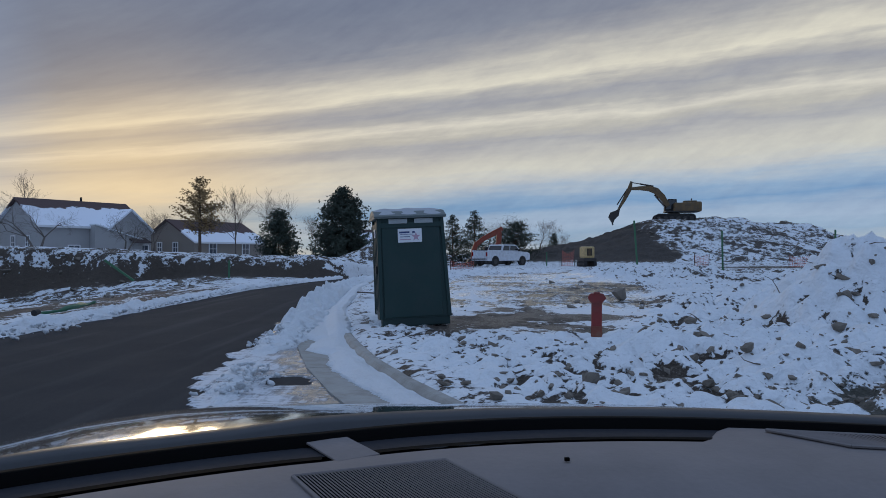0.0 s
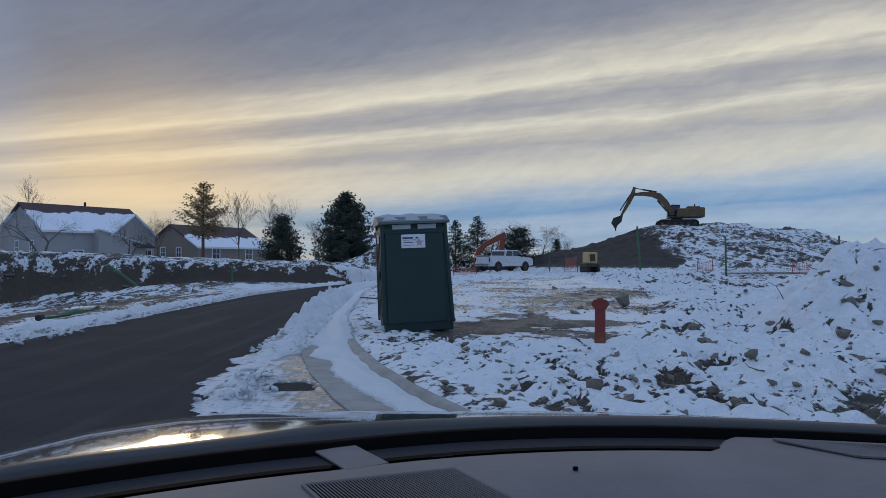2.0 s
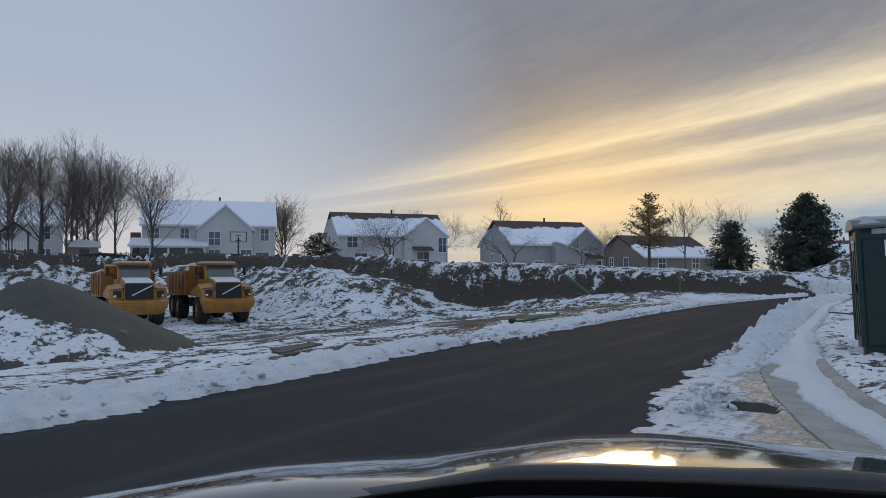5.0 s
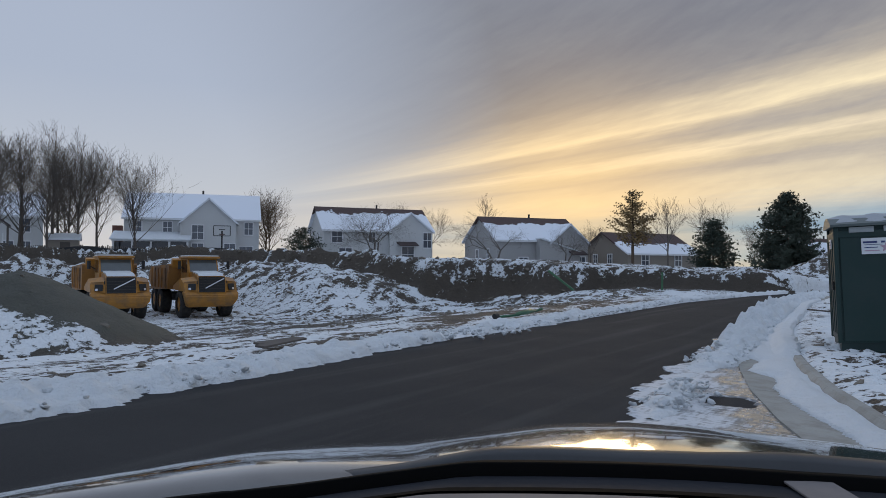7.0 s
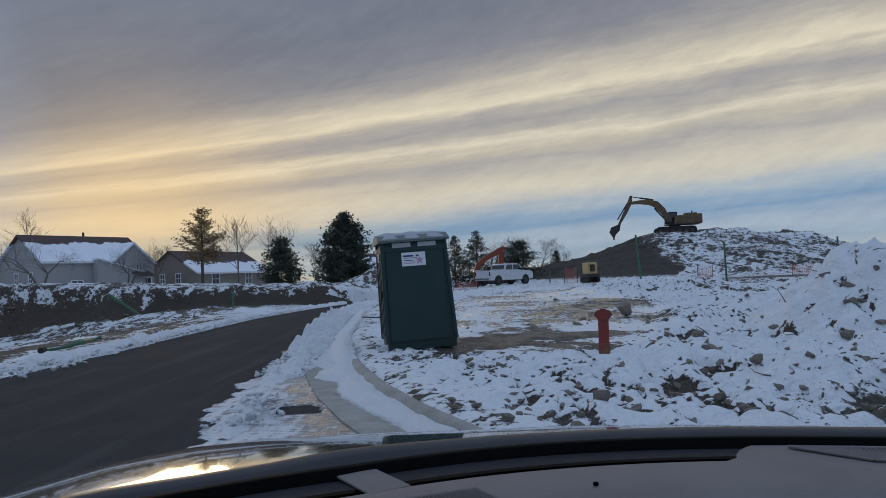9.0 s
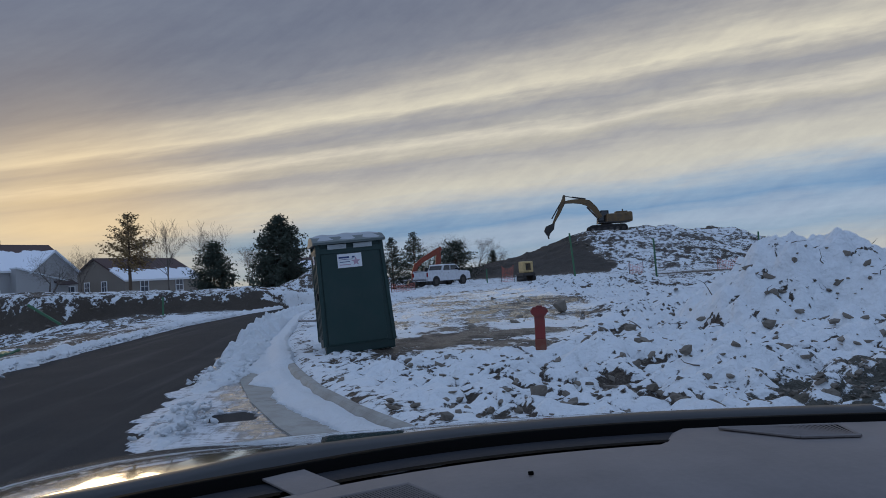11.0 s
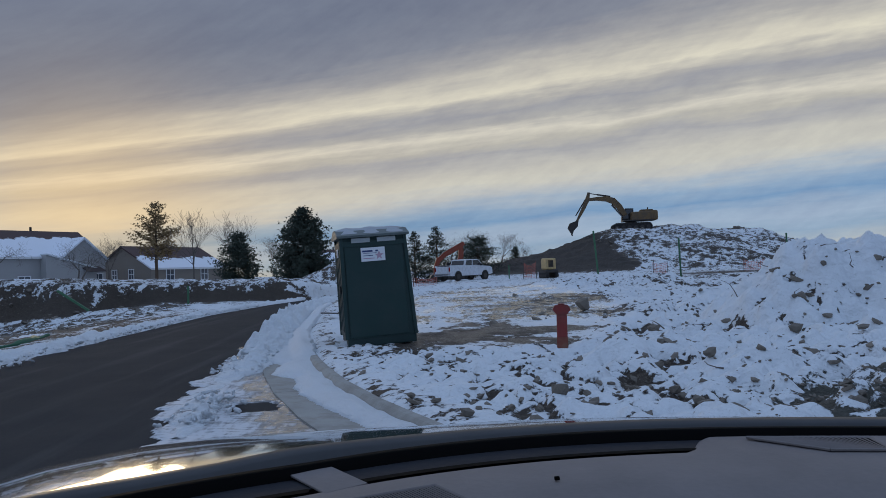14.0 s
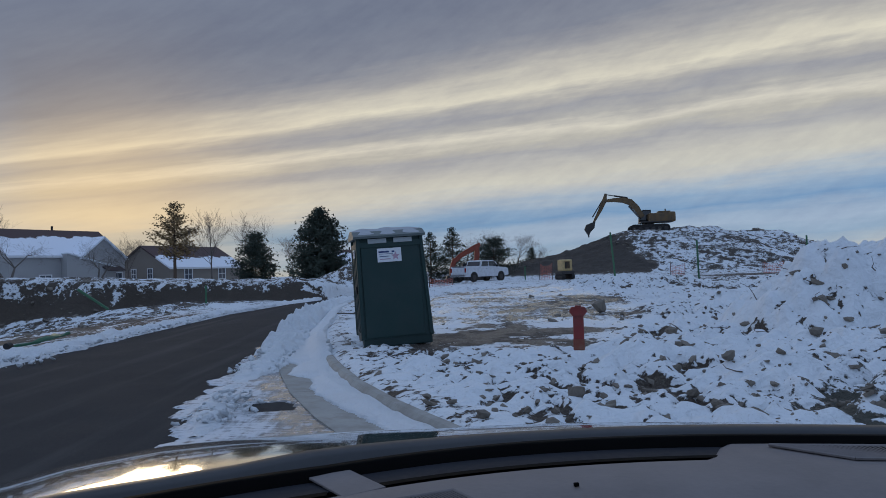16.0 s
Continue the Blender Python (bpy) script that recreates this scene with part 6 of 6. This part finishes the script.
def mini_machine():
    x, y = 12.2, 58.7
    m = empty("mini_excavator", pose(x, y, ground_z(x, y) + 0.02, 0, 0, 196) @ Matrix.Diagonal((0.78, 0.8, 1.0, 1)), "small pale yellow compact machine with a muddy dark undercarriage", "excavator")
    tracks(m, 1.8, 0.45, 1.15, 0.32)
    part("platform", boxed((1.5, 1.6, 0.26), (0, 0, 0.58), bevel=0.05), "steel", m)
    body = part("engine_cover", boxed((1.2, 1.25, 0.98), (0, 0.05, 1.2), bevel=0.14), "pale_yellow", m, "rounded pale yellow engine cover")
    part("grille_panel", boxed((0.62, 0.03, 0.62), (0.05, 0.675, 1.22), bevel=0.02), "cat_yellow", body, "dull yellow rear grille")
    for k in range(4):
        part("grille_slat", boxed((0.08, 0.03, 0.52), (-0.16 + 0.14 * k, 0.69, 1.22)), "black", body)
    part("side_seam", boxed((0.02, 0.03, 0.9), (-0.605, 0.1, 1.2)), "black", body)
    part("boom", beam(bmesh.new(), [(-0.6, 0.8), (-0.95, 1.2), (-1.3, 0.9)], 0.2, [0.2, 0.26, 0.18]), "pale_yellow", m)


mini_machine()

# ---- posts, nets and site litter ----


def fence_post(x, y, top, lean, label="green steel fence post leaning in the snow"):
    z = ground_z(x, y)
    p = empty("fence_post", pose(x, y, z - 0.2, 0, lean, 0), label, "post", "green fence posts")
    tall = top - z + 0.2
    bm = boxed((0.10, 0.02, tall), (0, 0, tall / 2))
    box(bm, (0.02, 0.09, tall), (0, 0.05, tall / 2))
    for k in range(int(tall / 0.25)):
        box(bm, (0.03, 0.03, 0.06), (0, -0.02, 0.2 + 0.25 * k))
    part("shaft", bm, "green_post", p)


fence_post(10.83, 38.5, 3.3, -4)
fence_post(15.77, 39.0, 2.75, -1)
fence_post(23.7, 41.8, 2.9, 0)
fence_post(-11.2, 36.3, 1.1, 1, "thin weathered post at the foot of the bank")
fence_post(9.3, 62.0, 1.6, 0)


def safety_net(x, y, wide, tall, turn, seed):
    """A sagging orange net between two stakes."""
    rnd = random.Random(seed)
    net = empty("safety_fence", pose(x, y, ground_z(x, y), 0, 0, turn), "torn orange plastic safety netting between stakes", "safety fence", "orange safety nets")
    bm = bmesh.new()
    n, k = int(wide / 0.14), int(tall / 0.14)

    def at(i, j):
        u, v = i / n, j / k
        return Vector((wide * (u - 0.5), 0.12 * math.sin(7 * u + seed) * v, tall * v * (1 - 0.22 * math.sin(math.pi * u)) + 0.05))
    for i in range(n + 1):
        for j in range(k):
            tube(bm, at(i, j), at(i, j + 1), 0.012, sides=3)
    for j in range(k + 1):
        for i in range(n):
            tube(bm, at(i, j), at(i + 1, j), 0.013, sides=3)
    part("net", bm, "orange", net)
    for s in (-1, 1):
        part("stake", tube(bmesh.new(), (s * wide / 2, 0, -0.2), (s * wide / 2 + 0.05, 0, tall + 0.15), 0.03), "fence", net)


safety_net(1.6, 58.0, 2.0, 0.9, 10, 1)
safety_net(10.9, 60.5, 1.2, 1.4, -30, 2)
safety_net(22.4, 60.0, 1.3, 0.95, 5, 3)
safety_net(29.6, 57.5, 1.7, 0.9, -5, 4)


def silt_fence():
    """Black fabric on stakes along the top of the bank."""
    f = empty("silt_fence", Matrix(), "low black silt fence along the top of the bank", "fence")
    pts = [(-72, 14.0), (-66, 22.5), (-60, 28.5), (-54, 35.0), (-48, 39.5)]
    verts, faces = [], []
    for i in range(len(pts) - 1):
        for s in range(8):
            t = s / 8
            x, y = pts[i][0] + (pts[i + 1][0] - pts[i][0]) * t, pts[i][1] + (pts[i + 1][1] - pts[i][1]) * t
            z = ground_z(x, y)
            o = len(verts)
            verts += [(x, y, z - 0.05), (x, y, z + 0.75 + 0.06 * math.sin(9 * (i + t)))]
            if o:
                faces.append((o - 2, o, o + 1, o - 1))
            if s % 4 == 0:
                part("stake", boxed((0.05, 0.05, 1.1), (x, y + 0.05, z + 0.4)), "fence", f)
    ob = mesh_object("fabric", verts, faces, "black", f)
    sol = ob.modifiers.new("thickness", "SOLIDIFY")
    sol.thickness = 0.02


silt_fence()


def picket_fence(a, b, label):
    """Pickets and rails between two places."""
    a, b = Vector(a), Vector(b)
    f = empty("picket_fence", Matrix(), label, "fence", "garden fences")
    d = b - a
    turn = math.degrees(math.atan2(d.y, d.x))
    n = int(d.length / 0.2)
    bm, rails = bmesh.new(), bmesh.new()
    for k in range(n + 1):
        p = a + d * (k / n)
        z = ground_z(p.x, p.y)
        box(bm, (0.12, 0.03, 1.3), (p.x, p.y, z + 0.65), (0, 0, turn))
        if k % 12 == 0:
            part("post", boxed((0.12, 0.12, 1.5), (p.x, p.y, z + 0.7), (0, 0, turn)), "fence", f)
    mid = (a + b) / 2
    for h in (0.4, 1.0):
        box(rails, (d.length, 0.05, 0.1), (mid.x, mid.y, ground_z(mid.x, mid.y) + h), (0, 0, turn))
    part("pickets", bm, "fence", f)
    part("rail", rails, "fence", f)


picket_fence((-72.0, 38.0), (-61.5, 53.5), "weathered wooden picket fence behind the gardens")
picket_fence((-72.5, 30.5), (-72.0, 38.0), "weathered wooden picket fence behind the gardens")


def basketball_hoop(x, y):
    z = ground_z(x, y)
    hoop = empty("basketball_hoop", pose(x, y, z, 0, 0, 52), "black basketball hoop with a clear backboard", "basketball hoop")
    part("pole", tube(bmesh.new(), (0, 0.3, 0), (0, 0.1, 3.6), 0.09), "black", hoop)
    bm = bmesh.new()
    for p, q in (((-0.95, 0, 3.0), (0.95, 0, 3.0)), ((-0.95, 0, 4.2), (0.95, 0, 4.2)), ((-0.95, 0, 3.0), (-0.95, 0, 4.2)), ((0.95, 0, 3.0), (0.95, 0, 4.2)), ((-0.35, 0, 3.2), (0.35, 0, 3.2)), ((-0.35, 0, 3.75), (0.35, 0, 3.75))):
        tube(bm, p, q, 0.05, sides=5)
    part("backboard_frame", bm, "black", hoop)
    bm = bmesh.new()
    for k in range(14):
        t, u = 2 * math.pi * k / 14, 2 * math.pi * (k + 1) / 14
        tube(bm, (0.25 * math.cos(t), -0.35 + 0.25 * math.sin(t), 3.1), (0.25 * math.cos(u), -0.35 + 0.25 * math.sin(u), 3.1), 0.02, sides=5)
    part("rim", bm, "orange_steel", hoop)


basketball_hoop(-69.0, 53.2)


def shed(x, y):
    s = empty("garden_shed", pose(x, y, ground_z(x, y), 0, 0, 60), "small grey garden shed with snowy roof", "shed")
    part("wall", boxed((2.8, 2.2, 2.0), (0, 0, 1.0), bevel=0.02), "tan_siding", s)
    part("roof", prism(bmesh.new(), [(-1.4, 1.95), (-1.4, 2.1), (0, 2.7), (1.4, 2.1), (1.4, 1.95), (0, 2.5)], 3.2), "snow", s, "snow-covered shed roof")
    part("door", boxed((0.9, 0.05, 1.7), (0.2, -1.12, 0.9)), "fence", s)


shed(-71.6, 35.9)


def play_house(x, y):
    s = empty("playset", pose(x, y, ground_z(x, y), 0, 0, 66), "dark wooden playset with a peaked roof", "playset")
    for sx in (-1, 1):
        for sy in (-1, 1):
            part("post", boxed((0.16, 0.16, 3.0), (sx * 1.1, sy * 0.9, 1.5)), "fence", s)
        part("roof_side", boxed((1.7, 2.2, 0.1), (sx * 0.65, 0, 3.45), (0, sx * 38, 0)), "shingle", s)
    part("deck", boxed((2.4, 2.0, 0.12), (0, 0, 1.3)), "fence", s)
    bm = bmesh.new()
    for k in range(9):
        box(bm, (0.08, 0.04, 0.9), (-1.0 + 0.25 * k, -0.95, 1.8))
    part("railing", bm, "trim", s)


play_house(-69.6, 28.6)

# litter beside the road


def tarp():
    """A crumpled green plastic pipe sleeve, open and dark at one end."""
    n, k = 44, 12
    verts, faces = [], []
    for i in range(n + 1):
        f = i / n
        y = 15.8 + 3.2 * f
        x = -9.25 + 0.16 * math.sin(5 * f) - 0.1 * f
        for j in range(k):
            t = 2 * math.pi * j / k
            r = 0.035 + 0.018 * math.sin(9 * f + 2 * j) + 0.05 * float(field(np.array([f * 6]), np.array([j * 0.7]), 1.0, 80, 3)[0])
            verts.append((x + r * math.cos(t) * 1.1, y, max(0.02, 0.06 + r * math.sin(t) * (0.7 + 0.8 * math.sin(3.0 * f) ** 2)) + ground_z(x, y) * 0.5 + 0.05))
    for i in range(n):
        for j in range(k):
            faces.append((i * k + j, i * k + (j + 1) % k, (i + 1) * k + (j + 1) % k, (i + 1) * k + j))
    t = empty("plastic_sleeve", Matrix(), "crumpled green plastic sleeve lying in roadside snow", "tarpaulin")
    mesh_object("sleeve", verts, faces, "green_tarp", t, smooth=True)
    part("open_end", tube(bmesh.new(), (-9.25, 15.7, 0.10), (-9.25, 15.85, 0.10), 0.07, 0.08, 12), "black", t, "dark open end")


tarp()


def plank(x, y, long, turn, label, mat="fence"):
    p = part("plank", boxed((0.20, long, 0.035), (0, 0, 0), bevel=0.008), mat)
    p.matrix_basis = pose(x, y, ground_z(x, y) + 0.12, 2, 3, turn)
    tagged(p, label, "plank", "planks by the road")


plank(-8.95, 8.1, 1.1, 8, "snow-dusted brown timber plank beside the road")
plank(-9.25, 8.3, 0.9, -6, "snow-dusted brown timber plank beside the road")
plank(-1.65, 19.5, 1.6, 70, "brown board lying in the snow behind the cabin")
pole = part("green_pole", boxed((0.10, 0.10, 1.7), (0, 0, 0.8), bevel=0.01), "green_post")
pole.matrix_basis = pose(-14.75, 33.0, 0.2, 0, -55, 0)
tagged(pole, "green steel post leaning against the bank", "post")

# twigs on the snow heap
rnd = random.Random(31)
st = Sticks()
for k in range(46):
    x, y = rnd.uniform(3.5, 10), rnd.uniform(7, 14)
    z = ground_z(x, y) + 0.02
    p = Vector((x, y, z))
    dd = Vector((rnd.gauss(0, 1), rnd.gauss(0, 1), rnd.uniform(0.0, 0.5))).normalized()
    for s in range(3):
        q = p + dd * rnd.uniform(0.06, 0.16)
        st.add(p, q, 0.011 - 0.003 * s, 0.009 - 0.003 * s, 4)
        p = q
        dd = (dd + Vector((rnd.gauss(0, 0.4), rnd.gauss(0, 0.4), rnd.gauss(-0.1, 0.3)))).normalized()
tagged(mesh_object("twigs", st.v, st.f, "bark"), "dark broken twigs and roots on the snow", "twigs", kind="stuff")
